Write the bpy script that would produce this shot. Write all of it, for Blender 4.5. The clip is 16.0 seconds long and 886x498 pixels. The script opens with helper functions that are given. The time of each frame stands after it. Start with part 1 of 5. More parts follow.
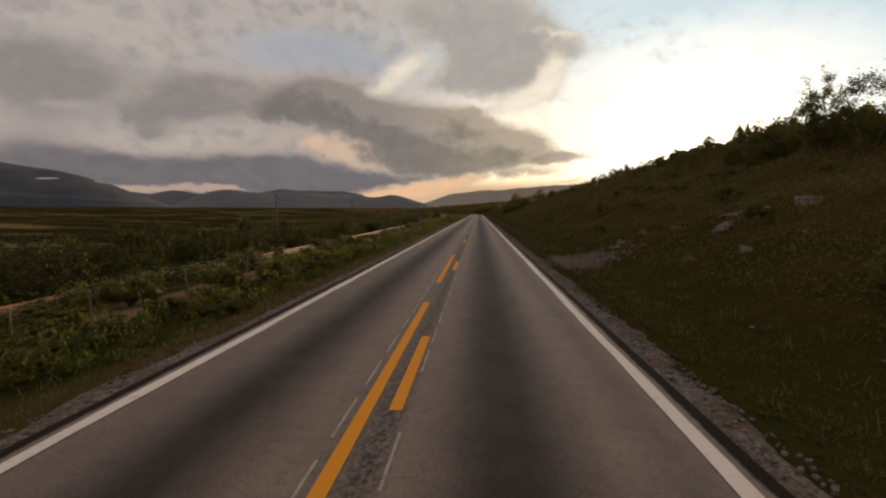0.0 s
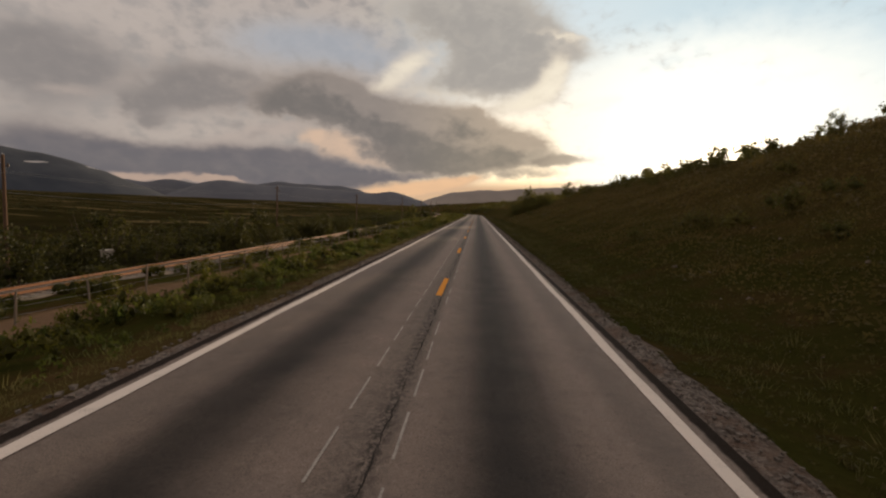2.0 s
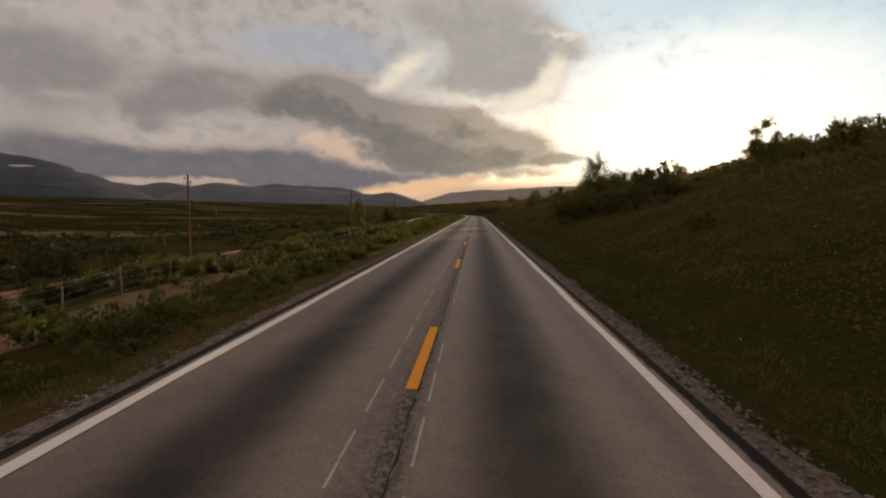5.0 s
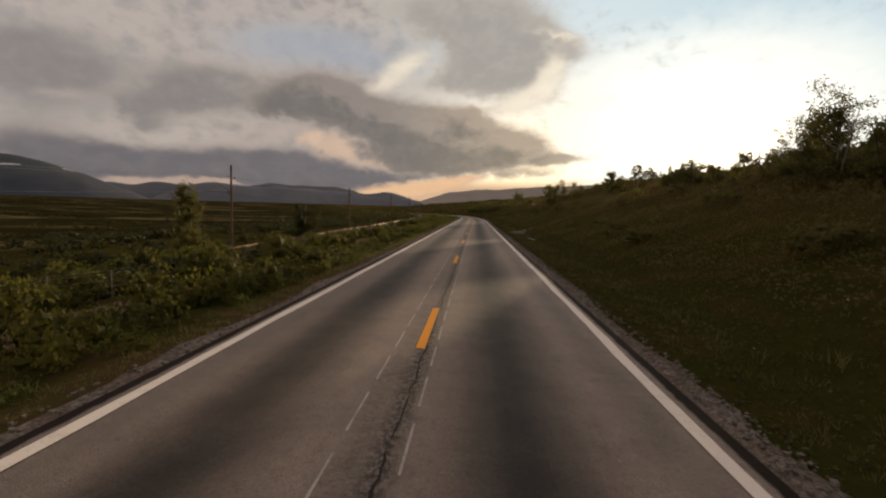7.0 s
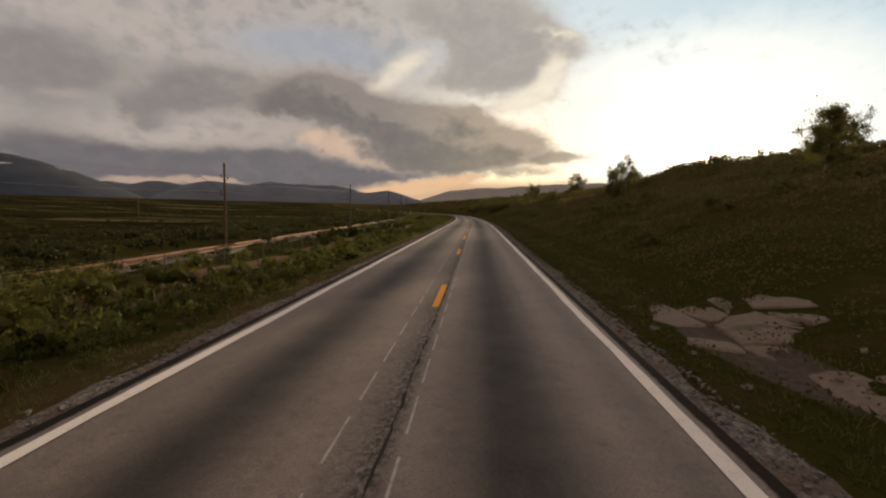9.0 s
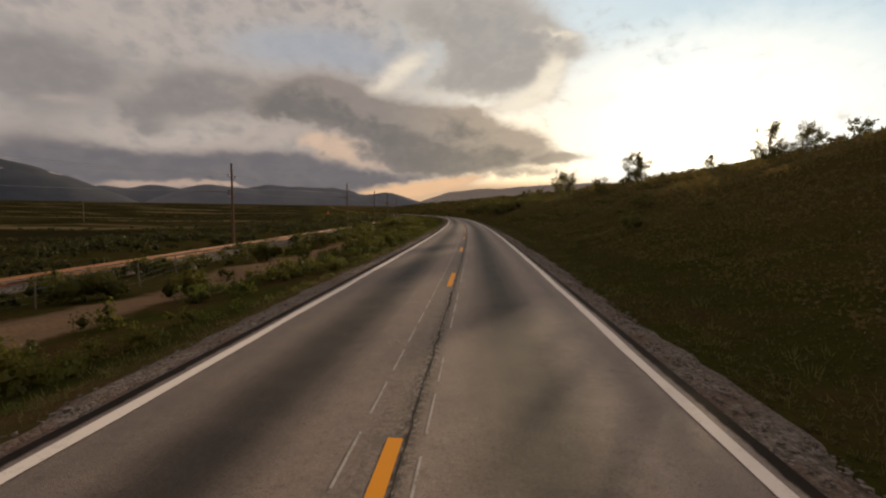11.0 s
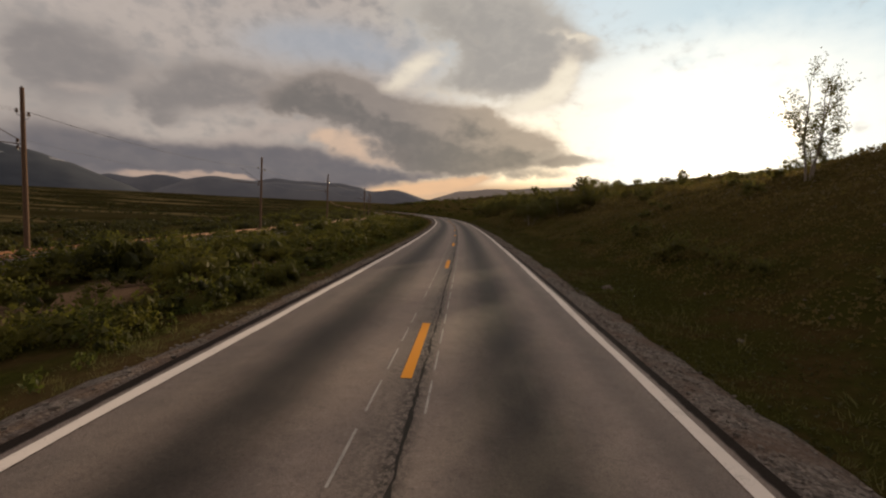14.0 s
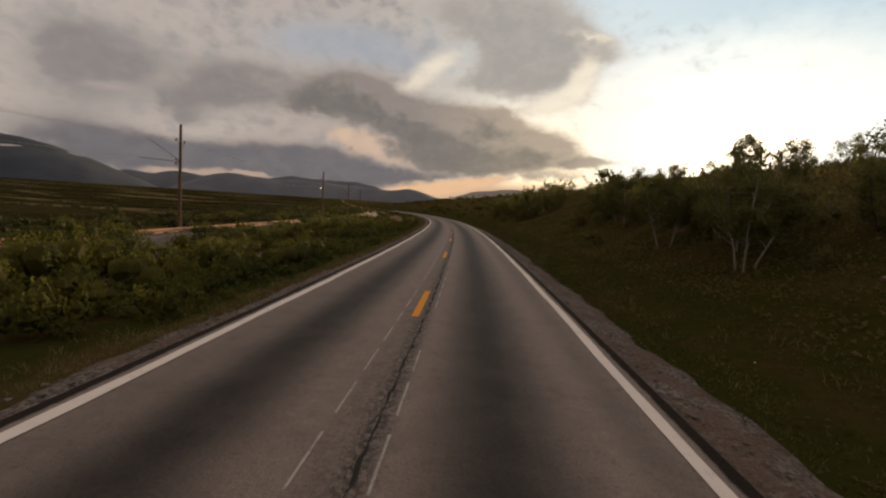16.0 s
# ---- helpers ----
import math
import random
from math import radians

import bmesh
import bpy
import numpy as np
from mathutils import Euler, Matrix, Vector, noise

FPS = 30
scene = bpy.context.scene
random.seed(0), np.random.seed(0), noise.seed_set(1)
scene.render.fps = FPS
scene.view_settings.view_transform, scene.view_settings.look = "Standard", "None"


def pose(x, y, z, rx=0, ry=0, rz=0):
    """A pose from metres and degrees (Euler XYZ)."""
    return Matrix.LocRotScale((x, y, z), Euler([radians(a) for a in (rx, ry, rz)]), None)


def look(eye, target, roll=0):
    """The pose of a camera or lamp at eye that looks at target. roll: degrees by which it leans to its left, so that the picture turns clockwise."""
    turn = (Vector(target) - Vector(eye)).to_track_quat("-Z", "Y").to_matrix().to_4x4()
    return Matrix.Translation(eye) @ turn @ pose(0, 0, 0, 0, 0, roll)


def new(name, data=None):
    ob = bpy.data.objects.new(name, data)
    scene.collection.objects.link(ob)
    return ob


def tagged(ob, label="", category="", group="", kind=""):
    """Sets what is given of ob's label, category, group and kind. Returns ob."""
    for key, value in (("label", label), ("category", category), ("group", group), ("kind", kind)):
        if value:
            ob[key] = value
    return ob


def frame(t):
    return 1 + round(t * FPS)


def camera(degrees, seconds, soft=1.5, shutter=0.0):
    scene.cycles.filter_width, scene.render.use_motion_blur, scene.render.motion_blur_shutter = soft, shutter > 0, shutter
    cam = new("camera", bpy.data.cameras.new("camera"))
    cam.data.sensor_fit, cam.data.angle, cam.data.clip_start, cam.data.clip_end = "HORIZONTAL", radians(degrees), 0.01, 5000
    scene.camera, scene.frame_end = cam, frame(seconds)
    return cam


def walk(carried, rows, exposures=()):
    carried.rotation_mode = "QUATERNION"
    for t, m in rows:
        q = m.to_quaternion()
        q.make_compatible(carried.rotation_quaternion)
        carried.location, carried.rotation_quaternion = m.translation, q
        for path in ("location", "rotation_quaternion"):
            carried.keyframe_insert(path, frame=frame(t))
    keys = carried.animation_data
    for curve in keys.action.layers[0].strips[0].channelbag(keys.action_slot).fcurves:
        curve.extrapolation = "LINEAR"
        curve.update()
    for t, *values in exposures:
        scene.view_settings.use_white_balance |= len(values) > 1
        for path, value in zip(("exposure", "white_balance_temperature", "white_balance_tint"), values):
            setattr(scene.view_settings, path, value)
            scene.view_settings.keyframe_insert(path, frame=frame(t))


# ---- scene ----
# ---------------------------------------------------------------- plan of the road
EYE = 2.214          # height of the camera over the road
HALF = 3.125         # centre of an edge line from the centre of the road

# centre line: straight, then a left bend that tightens; one point a metre
CURVE_S = (250, 300, 350, 400, 460, 600, 601)
CURVE = (0.32e-3, 0.665e-3, 0.64e-3, 1.20e-3, 1.35e-3, 1.37e-3, 0.0)
LINE_S = np.arange(-400, 1500, 1.0)
LINE_H = np.cumsum(np.where(LINE_S < 250, 0, np.interp(LINE_S, CURVE_S, CURVE)))
LINE_X = -np.cumsum(np.sin(LINE_H))
LINE_Y = -401 + np.cumsum(np.cos(LINE_H))


def road_xy(s, lat):
    """Plan place of a point s metres along the road and lat metres to its right."""
    h = np.interp(s, LINE_S, LINE_H)
    return np.interp(s, LINE_S, LINE_X) + lat * np.cos(h), np.interp(s, LINE_S, LINE_Y) + lat * np.sin(h)


def road_sl(x, y):
    """The reverse: metres along and beside the road."""
    x, y = np.asarray(x, float), np.asarray(y, float)
    s = np.array(y, float)
    for k in range(10):
        h = np.interp(s, LINE_S, LINE_H)
        s = s + 0.6 * (-np.sin(h) * (x - np.interp(s, LINE_S, LINE_X)) + np.cos(h) * (y - np.interp(s, LINE_S, LINE_Y)))
    h = np.interp(s, LINE_S, LINE_H)
    lat = (x - np.interp(s, LINE_S, LINE_X)) * np.cos(h) + (y - np.interp(s, LINE_S, LINE_Y)) * np.sin(h)
    return s, lat


def road_z(s):
    return np.interp(s, (250, 300, 350, 420, 500, 600), (0, -0.22, -0.5, -0.75, -1.17, -1.35))


def heading(s):
    return math.degrees(float(np.interp(s, LINE_S, LINE_H)))


# ---------------------------------------------------------------- camera and walk
# seconds, metres right of the centre line, metres along, heading, tilt, lean
WALK = (
    (0.0, 0.967, 0.00, 4.49, -4.80, 0.11),
    (0.5, 0.931, 11.51, 4.41, -4.77, 0.46),
    (1.0, 0.898, 22.00, 4.38, -4.88, 1.06),
    (1.5, 0.875, 33.78, 4.26, -4.77, 1.71),
    (2.0, 0.850, 44.30, 4.16, -4.96, 2.13),
    (2.5, 0.800, 55.77, 4.15, -4.94, 2.24),
    (3.0, 0.732, 66.27, 4.25, -5.02, 2.05),
    (3.5, 0.684, 78.12, 4.16, -5.07, 2.60),
    (4.0, 0.676, 88.49, 4.26, -4.93, 2.19),
    (6.5, 0.755, 145.56, 4.06, -4.93, 1.07),
    (7.0, 0.767, 156.78, 4.00, -4.91, 1.49),
    (7.5, 0.777, 168.05, 3.93, -4.91, 1.96),
    (8.0, 0.809, 179.32, 3.92, -5.05, 2.08),
    (8.5, 0.829, 190.43, 3.91, -5.05, 2.10),
    (9.0, 0.824, 201.77, 4.15, -5.07, 1.36),
    (11.5, 0.622, 257.88, 4.30, -4.84, 0.68),
    (12.0, 0.618, 269.16, 4.30, -4.79, 0.57),
    (12.5, 0.595, 280.41, 4.47, -4.94, 1.18),
    (13.0, 0.576, 291.63, 4.69, -5.06, 1.84),
    (13.5, 0.562, 302.84, 4.95, -4.98, 2.09),
    (14.0, 0.573, 314.03, 5.20, -5.00, 2.66),
    (14.5, 0.657, 324.52, 5.65, -5.11, 2.84),
    (15.0, 0.748, 336.40, 6.11, -5.09, 2.93),
    (15.5, 0.819, 346.99, 6.56, -5.15, 3.29),
    (16.0, 0.851, 358.69, 7.07, -5.08, 3.51),
)


def eye_pose(lat, s, yaw, pitch, lean):
    x, y = road_xy(s, lat)
    y_, p_ = radians(yaw), radians(pitch)
    e = Vector((float(x), float(y), EYE + float(road_z(s))))
    way = Vector((-math.sin(y_) * math.cos(p_), math.cos(y_) * math.cos(p_), math.sin(p_)))
    return look(e, e + way, lean)


cam = camera(88.86, 16.0, soft=2.2)
walk(cam, [(t, eye_pose(*rest)) for t, *rest in WALK])

# ---------------------------------------------------------------- node helpers


class Tree:
    """Short hand for a node tree."""

    def __init__(self, nt):
        self.nt = nt
        nt.nodes.clear()

    def node(self, kind, **ins):
        n = self.nt.nodes.new(kind)
        for k, v in ins.items():
            self.put(n, k.replace("_", " "), v)
        return n

    def put(self, n, k, v):
        s = n.inputs[int(k)] if k.isdigit() else n.inputs[k]
        if isinstance(v, bpy.types.NodeSocket):
            self.nt.links.new(v, s)
        else:
            s.default_value = v

    def math(self, op, a, b=None, c=None, clamp=False):
        n = self.nt.nodes.new("ShaderNodeMath")
        n.operation, n.use_clamp = op, clamp
        for i, v in enumerate((a, b, c)):
            if v is not None:
                self.put(n, str(i), v)
        return n.outputs[0]

    def mix(self, f, a, b, blend="MIX"):
        n = self.nt.nodes.new("ShaderNodeMix")
        n.data_type, n.blend_type, n.clamp_factor = "RGBA", blend, True
        for i, v in ((0, f), (6, a), (7, b)):
            s = n.inputs[i]
            if isinstance(v, bpy.types.NodeSocket):
                self.nt.links.new(v, s)
            else:
                s.default_value = v if i == 0 else (*v, 1)
        return n.outputs[2]

    def noise(self, vec, scale, detail=4.0, rough=0.55, distort=0.0):
        n = self.node("ShaderNodeTexNoise", Scale=scale, Detail=detail, Roughness=rough, Distortion=distort)
        if vec is not None:
            self.put(n, "Vector", vec)
        return n.outputs["Fac"]

    def smooth(self, v, lo, hi):
        n = self.nt.nodes.new("ShaderNodeMapRange")
        n.interpolation_type = "SMOOTHSTEP"
        for i, x in enumerate((v, lo, hi, 0.0, 1.0)):
            self.put(n, str(i), x)
        return n.outputs[0]

    def scaled(self, vec, x, y, z):
        n = self.node("ShaderNodeMapping", Vector=vec, Scale=(x, y, z))
        return n.outputs[0]

    def bump(self, h, strength, dist):
        return self.node("ShaderNodeBump", Height=h, Strength=strength, Distance=dist).outputs[0]


# ---------------------------------------------------------------- sky, sun
SUN_AZ, SUN_EL = 24.6, 7.1
world = bpy.data.worlds.new("sky")
scene.world = world
world.use_nodes = True
w = Tree(world.node_tree)
ray_dir = w.node("ShaderNodeTexCoord").outputs["Generated"]
sep = w.node("ShaderNodeSeparateXYZ", Vector=ray_dir)
az = w.math("MULTIPLY", w.math("ARCTAN2", sep.outputs[0], sep.outputs[1]), 180 / math.pi)
el = w.math("MULTIPLY", w.math("ARCSINE", sep.outputs[2]), 180 / math.pi)


def heap(uu, vv, items):
    """Sum of soft humps in the sky: azimuth, height, half width, half height, tilt, weight."""
    total = 0.0
    for u0, v0, a, b, tilt, weight in items:
        c, s = math.cos(radians(tilt)), math.sin(radians(tilt))
        du, dv = w.math("SUBTRACT", uu, u0), w.math("SUBTRACT", vv, v0)
        p = w.math("MULTIPLY_ADD", du, c / a, w.math("MULTIPLY", dv, s / a))
        q = w.math("MULTIPLY_ADD", du, -s / b, w.math("MULTIPLY", dv, c / b))
        d = w.math("MULTIPLY_ADD", p, p, w.math("MULTIPLY", q, q))
        total = w.math("MULTIPLY_ADD", w.math("EXPONENT", w.math("MULTIPLY", d, -1.0)), weight, total)
    return total


# clouds: azimuth, height, half width, half height, tilt and weight of each billow, in degrees
BLUE = ((-20.2, 18.2, 9.69, 2.65, 11, 1.00), (-13.6, 17.1, 5.77, 1.93, -8, 0.90), (-25.8, 18.5, 5.47, 1.89, 9, 0.50))
HIGH = ((0.1, 20.2, 7.20, 4.37, -10, 1.25), (3.3, 16.7, 4.90, 2.94, 0, 1.15), (-4.2, 22.9, 10.30, 2.51, 2, 0.95), (-0.8, 15.7, 4.15, 1.87, 11, 0.70), (9.9, 18.7, 3.37, 1.51, -11, 0.95), (6.8, 20.5, 2.65, 1.72, -2, 0.60), (-5.3, 15.0, 4.88, 1.13, 14, 0.55))
CREAM = ((-9.1, 17.1, 4.01, 1.22, 27, 1.10), (-4.5, 14.0, 7.68, 1.08, -1, 0.65), (3.5, 12.6, 6.16, 1.29, 10, 0.60), (8.7, 16.4, 1.58, 2.78, -16, 1.20), (6.5, 14.1, 3.69, 1.51, 29, 0.90), (9.4, 20.1, 3.77, 0.51, -13, 0.90), (-11.5, 14.6, 4.13, 0.88, 24, 0.50))
SOFT = ((-44.9, 11.0, 6.20, 3.49, 8, 0.50), (-46.2, 6.7, 4.76, 2.03, 9, 0.35), (-46.2, 11.9, 2.98, 2.99, 13, 1.05), (-41.7, 12.4, 4.29, 2.57, 6, 1.05), (-47.6, 13.9, 1.91, 2.07, 15, 0.60), (-43.9, 14.9, 2.98, 1.45, 14, 0.45))
MID = ((-31.0, 12.0, 9.61, 3.02, 4, 0.50), (-36.9, 9.2, 4.05, 2.03, 2, 0.35), (-32.7, 12.9, 4.67, 1.92, 5, 1.10), (-27.0, 12.2, 4.21, 1.67, -1, 1.00), (-33.8, 11.0, 2.69, 1.14, 8, 0.80), (-38.1, 9.8, 2.22, 1.10, 1, 0.90), (-37.1, 8.0, 1.61, 0.79, 7, 0.80), (-28.8, 8.6, 1.18, 0.49, 6, 0.60), (-26.7, 7.8, 1.58, 0.44, 19, 0.60))
PINK = ((-26.7, 8.2, 4.55, 0.75, 15, 1.00), (-23.0, 8.8, 1.91, 0.76, 25, 0.80), (-32.1, 10.3, 4.17, 0.47, 7, 0.90), (-43.7, 10.0, 2.99, 0.67, 6, 0.80), (-38.7, 11.9, 2.18, 0.75, 20, 0.60), (-29.9, 6.4, 8.68, 0.80, 9, 0.70), (-29.3, 12.8, 1.16, 0.58, 48, 0.70))
GAP = ((-17.5, 7.7, 4.16, 1.32, -10, 1.10), (-14.7, 6.2, 4.11, 1.49, -5, 1.10), (-11.3, 6.1, 1.68, 1.50, 3, 0.90), (-20.1, 8.2, 2.62, 0.78, 14, 0.60))
PUFF = ((-13.4, 6.5, 1.17, 0.47, 13, 1.30), (-17.8, 5.5, 0.87, 0.54, 13, 1.00), (-18.6, 6.9, 0.67, 0.40, 4, 0.80))
BAND = ((-17.5, 11.7, 10.01, 3.18, -5, 0.35), (-4.3, 8.4, 10.56, 4.05, -6, 0.30), (-20.5, 13.3, 4.41, 2.22, 10, 1.20), (-16.9, 13.3, 3.35, 1.63, -13, 0.90), (-24.0, 11.4, 4.39, 1.60, 6, 0.80), (-13.5, 11.0, 6.17, 1.69, -4, 1.15), (-9.2, 8.9, 5.74, 2.81, -9, 1.30), (-4.4, 9.8, 5.27, 2.67, -4, 1.15), (-0.8, 11.3, 2.37, 1.18, -9, 0.90), (-6.0, 6.0, 6.01, 1.79, 2, 1.20), (0.7, 7.3, 6.29, 2.45, 1, 1.30), (5.1, 7.8, 3.56, 1.88, -5, 1.10))
TAIL = ((9.0, 6.4, 4.40, 0.60, 3, 1.20), (7.6, 7.3, 2.69, 1.07, 0, 0.70), (5.6, 4.8, 5.82, 0.82, 1, 0.90))
LOW = ((-45.9, 4.7, 6.02, 2.28, -1, 1.00), (-40.3, 3.9, 7.02, 1.58, 2, 1.10), (-32.2, 4.2, 7.25, 1.60, 4, 1.20), (-25.2, 4.9, 6.22, 1.81, 4, 1.10), (-20.1, 3.9, 5.28, 1.61, 3, 1.00), (-22.6, 2.4, 7.08, 1.60, 3, 1.10), (-14.7, 3.7, 4.82, 0.96, 3, 0.90), (-8.4, 4.0, 6.36, 0.63, 5, 0.85), (-30.5, 3.1, 9.78, 0.56, 4, 0.80))
EMBER = ((-7.3, 2.6, 6.03, 0.91, 6, 1.20), (-2.4, 3.8, 3.54, 0.56, 10, 0.90), (-11.2, 1.8, 3.51, 0.63, 2, 0.90), (10.4, 3.6, 2.97, 0.34, 7, 0.60))
SLIT = ((-39.0, 2.1, 2.91, 0.52, -2, 1.00), (-34.4, 2.5, 4.02, 0.49, 4, 1.00), (-30.2, 2.5, 2.89, 0.38, -3, 1.10))


def cloud_noise(az_, el_):
    """Noise that shapes the clouds in a direction, and the direction stirred by it."""
    plane = w.node("ShaderNodeCombineXYZ", X=az_, Y=w.math("MULTIPLY", el_, 1.5)).outputs[0]
    mid = w.noise(plane, 0.16, 4, 0.5, 0.1)
    fine = w.noise(plane, 0.45, 4, 0.5, 0.1)
    billow = w.math("SUBTRACT", 1.0, w.math("MULTIPLY", w.math("ABSOLUTE", w.math("SUBTRACT", w.noise(plane, 0.33, 4, 0.5), 0.5)), 3.2))
    puff = w.math("ADD", w.math("MULTIPLY_ADD", mid, 0.40, w.math("MULTIPLY", fine, 0.40)), w.math("MULTIPLY", billow, 0.20))
    warp = w.math("MULTIPLY", w.math("SUBTRACT", mid, 0.5), 5.0)
    warp2 = w.math("MULTIPLY", w.math("SUBTRACT", fine, 0.5), 3.0)
    a = w.math("MULTIPLY_ADD", warp2, 0.85, w.math("MULTIPLY_ADD", warp, 0.45, az_))
    return a, w.math("MULTIPLY_ADD", warp2, 0.5, el_), puff, warp, warp2


uu, vv, puff, warp, warp2 = cloud_noise(az, el)
uu_s, vv_s, puff_s = cloud_noise(w.math("ADD", az, 1.1), w.math("ADD", el, 1.0))[:3]


def bank(under, items, dark, lit, ragged=1.4, lo=0.25, hi=0.85, cover=0.95, relief=0.0):
    """One bank of cloud laid over the sky: thin and lit at its rim, darker within, brighter on the sun's side."""
    d = w.math("MULTIPLY_ADD", w.math("SUBTRACT", puff, 0.54), ragged, heap(uu, vv, items))
    body = w.mix(w.smooth(d, lo + 0.05, hi + 0.30), lit, dark)
    body = w.mix(w.math("MULTIPLY", w.smooth(puff, 0.48, 0.70), 0.16), body, lit)
    if relief:
        ds = w.math("MULTIPLY_ADD", w.math("SUBTRACT", puff_s, 0.54), ragged, heap(uu_s, vv_s, items))
        body = w.mix(w.math("MULTIPLY", w.smooth(w.math("SUBTRACT", d, ds), 0.08, 0.85), relief), body, lit)
    return w.mix(w.math("MULTIPLY", w.smooth(d, lo, hi), cover), under, body)


nishita = w.node("ShaderNodeTexSky")
nishita.sky_type, nishita.sun_disc = "NISHITA", False
nishita.sun_elevation, nishita.sun_rotation = radians(SUN_EL), radians(SUN_AZ)
# open sky: pale blue high up, cream low down
clear = w.mix(w.smooth(el, 9.0, 22.0), (0.76, 0.64, 0.51), (0.44, 0.52, 0.57))
clear = w.mix(0.05, clear, nishita.outputs[0])
sky = w.mix(w.smooth(az, 2.0, 24.0), clear, (0.60, 0.71, 0.75))
# thin high veil over the left, pinkish where it is thin
veil = w.math("MULTIPLY", w.smooth(w.math("ADD", az, warp), 4.0, -16.0), w.smooth(el, 2.9, 5.0))
sky = w.mix(w.math("MULTIPLY", veil, 0.95), sky, w.mix(w.smooth(puff, 0.41, 0.66), (0.315, 0.280, 0.262), (0.455, 0.385, 0.342)))
sky = bank(sky, BLUE, (0.355, 0.385, 0.435), (0.40, 0.395, 0.40), 1.3, 0.05, 1.25, 0.72)
sky = bank(sky, SOFT, (0.230, 0.208, 0.200), (0.31, 0.275, 0.258), 1.6, 0.0, 1.3, 0.9)
sky = bank(sky, PINK, (0.45, 0.37, 0.325), (0.42, 0.35, 0.31), 1.3, 0.1, 1.1, 0.7)
sky = bank(sky, MID, (0.222, 0.200, 0.190), (0.33, 0.285, 0.26), 1.7, 0.1, 1.15, 0.92, 0.3)
sky = bank(sky, HIGH, (0.355, 0.325, 0.295), (0.58, 0.525, 0.45), 1.4, 0.05, 1.05, 0.96, 0.35)
# the sun's light through and over the thinner cloud, strongest at the sun
gl_u = w.math("DIVIDE", w.math("SUBTRACT", w.math("MULTIPLY_ADD", warp, 0.4, az), SUN_AZ - 0.5), 14.5)
gl_v = w.math("DIVIDE", w.math("SUBTRACT", w.math("MULTIPLY_ADD", warp2, 0.8, el), 9.0), 8.0)
r2 = w.math("MULTIPLY_ADD", gl_u, gl_u, w.math("MULTIPLY", gl_v, gl_v))
wisps = heap(uu, vv, ((13.5, 13.0, 4.5, 1.0, 4, 0.8), (20.0, 16.6, 5.0, 0.8, 10, 0.5), (31.0, 14.0, 6.0, 0.7, 8, 0.4)))
thin = w.math("SUBTRACT", 1.0, w.math("MULTIPLY", w.smooth(w.math("ADD", wisps, w.math("MULTIPLY", w.math("SUBTRACT", puff, 0.54), 2.0)), 0.15, 0.9), 0.5))
sky = w.mix(w.math("MULTIPLY", w.smooth(r2, 2.6, 0.15), w.math("MULTIPLY", thin, w.smooth(w.math("ADD", az, warp2), 6.0, 18.0))), sky, (1.16, 1.11, 0.98))
sky = bank(sky, CREAM, (0.90, 0.80, 0.63), (0.66, 0.57, 0.47), 1.2, 0.15, 1.25, 0.85)
sky = bank(sky, GAP, (0.64, 0.455, 0.33), (0.48, 0.37, 0.30), 1.2, 0.1, 1.0, 0.92)
sky = bank(sky, PUFF, (0.30, 0.245, 0.21), (0.42, 0.33, 0.27), 0.8, 0.3, 0.9, 0.8)
low = w.math("MULTIPLY", w.smooth(el, 4.6, 2.6), w.smooth(az, 22.0, 8.0))
sky = w.mix(low, sky, w.mix(w.smooth(az, -24.0, -8.0), (0.30, 0.235, 0.20), (0.66, 0.44, 0.27)))
sky = bank(sky, LOW, (0.142, 0.131, 0.140), (0.27, 0.228, 0.21), 1.0, 0.05, 0.95, 0.97)
side = w.smooth(az, -14.0, 4.0)
sky = bank(sky, BAND, w.mix(side, (0.170, 0.153, 0.142), (0.222, 0.192, 0.155)), w.mix(side, (0.36, 0.30, 0.262), (0.60, 0.47, 0.35)), 1.6, 0.15, 1.05, 0.97, 0.5)
sky = bank(sky, TAIL, (0.34, 0.28, 0.215), (0.62, 0.51, 0.38), 1.0, 0.25, 0.95, 0.9)
sky = bank(sky, EMBER, (0.80, 0.50, 0.29), (0.62, 0.42, 0.28), 0.5, 0.2, 0.9, 0.92)
sky = bank(sky, SLIT, (0.47, 0.34, 0.265), (0.32, 0.25, 0.22), 0.4, 0.2, 0.9, 0.9)
core = w.smooth(r2, 0.55, 0.0)
sky = w.mix(w.math("MULTIPLY", core, core), sky, (4.6, 3.8, 2.7))
# overhead and behind: broken cloud in the evening light
over = w.mix(w.smooth(puff, 0.45, 0.65), (0.64, 0.505, 0.41), (0.44, 0.38, 0.34))
behind = w.math("MAXIMUM", w.smooth(el, 27.0, 42.0), w.smooth(w.math("ABSOLUTE", az), 62.0, 95.0))
sky = w.mix(behind, sky, over)
sky = w.mix(w.smooth(el, 0.5, -3.0), sky, (0.06, 0.052, 0.045))
w.node("ShaderNodeOutputWorld", Surface=w.node("ShaderNodeBackground", Color=sky, Strength=1.0).outputs[0])

sun = new("sun", bpy.data.lights.new("sun", "SUN"))
sun.data.energy, sun.data.angle, sun.data.color = 4.2, radians(0.6), (1.0, 0.74, 0.46)
sa, se = radians(SUN_AZ), radians(SUN_EL)
sun.matrix_world = look((300 * math.sin(sa) * math.cos(se), 300 * math.cos(sa) * math.cos(se), 300 * math.sin(se)), (0, 0, 0))
scene.view_settings.exposure = 0.08

# ---------------------------------------------------------------- materials


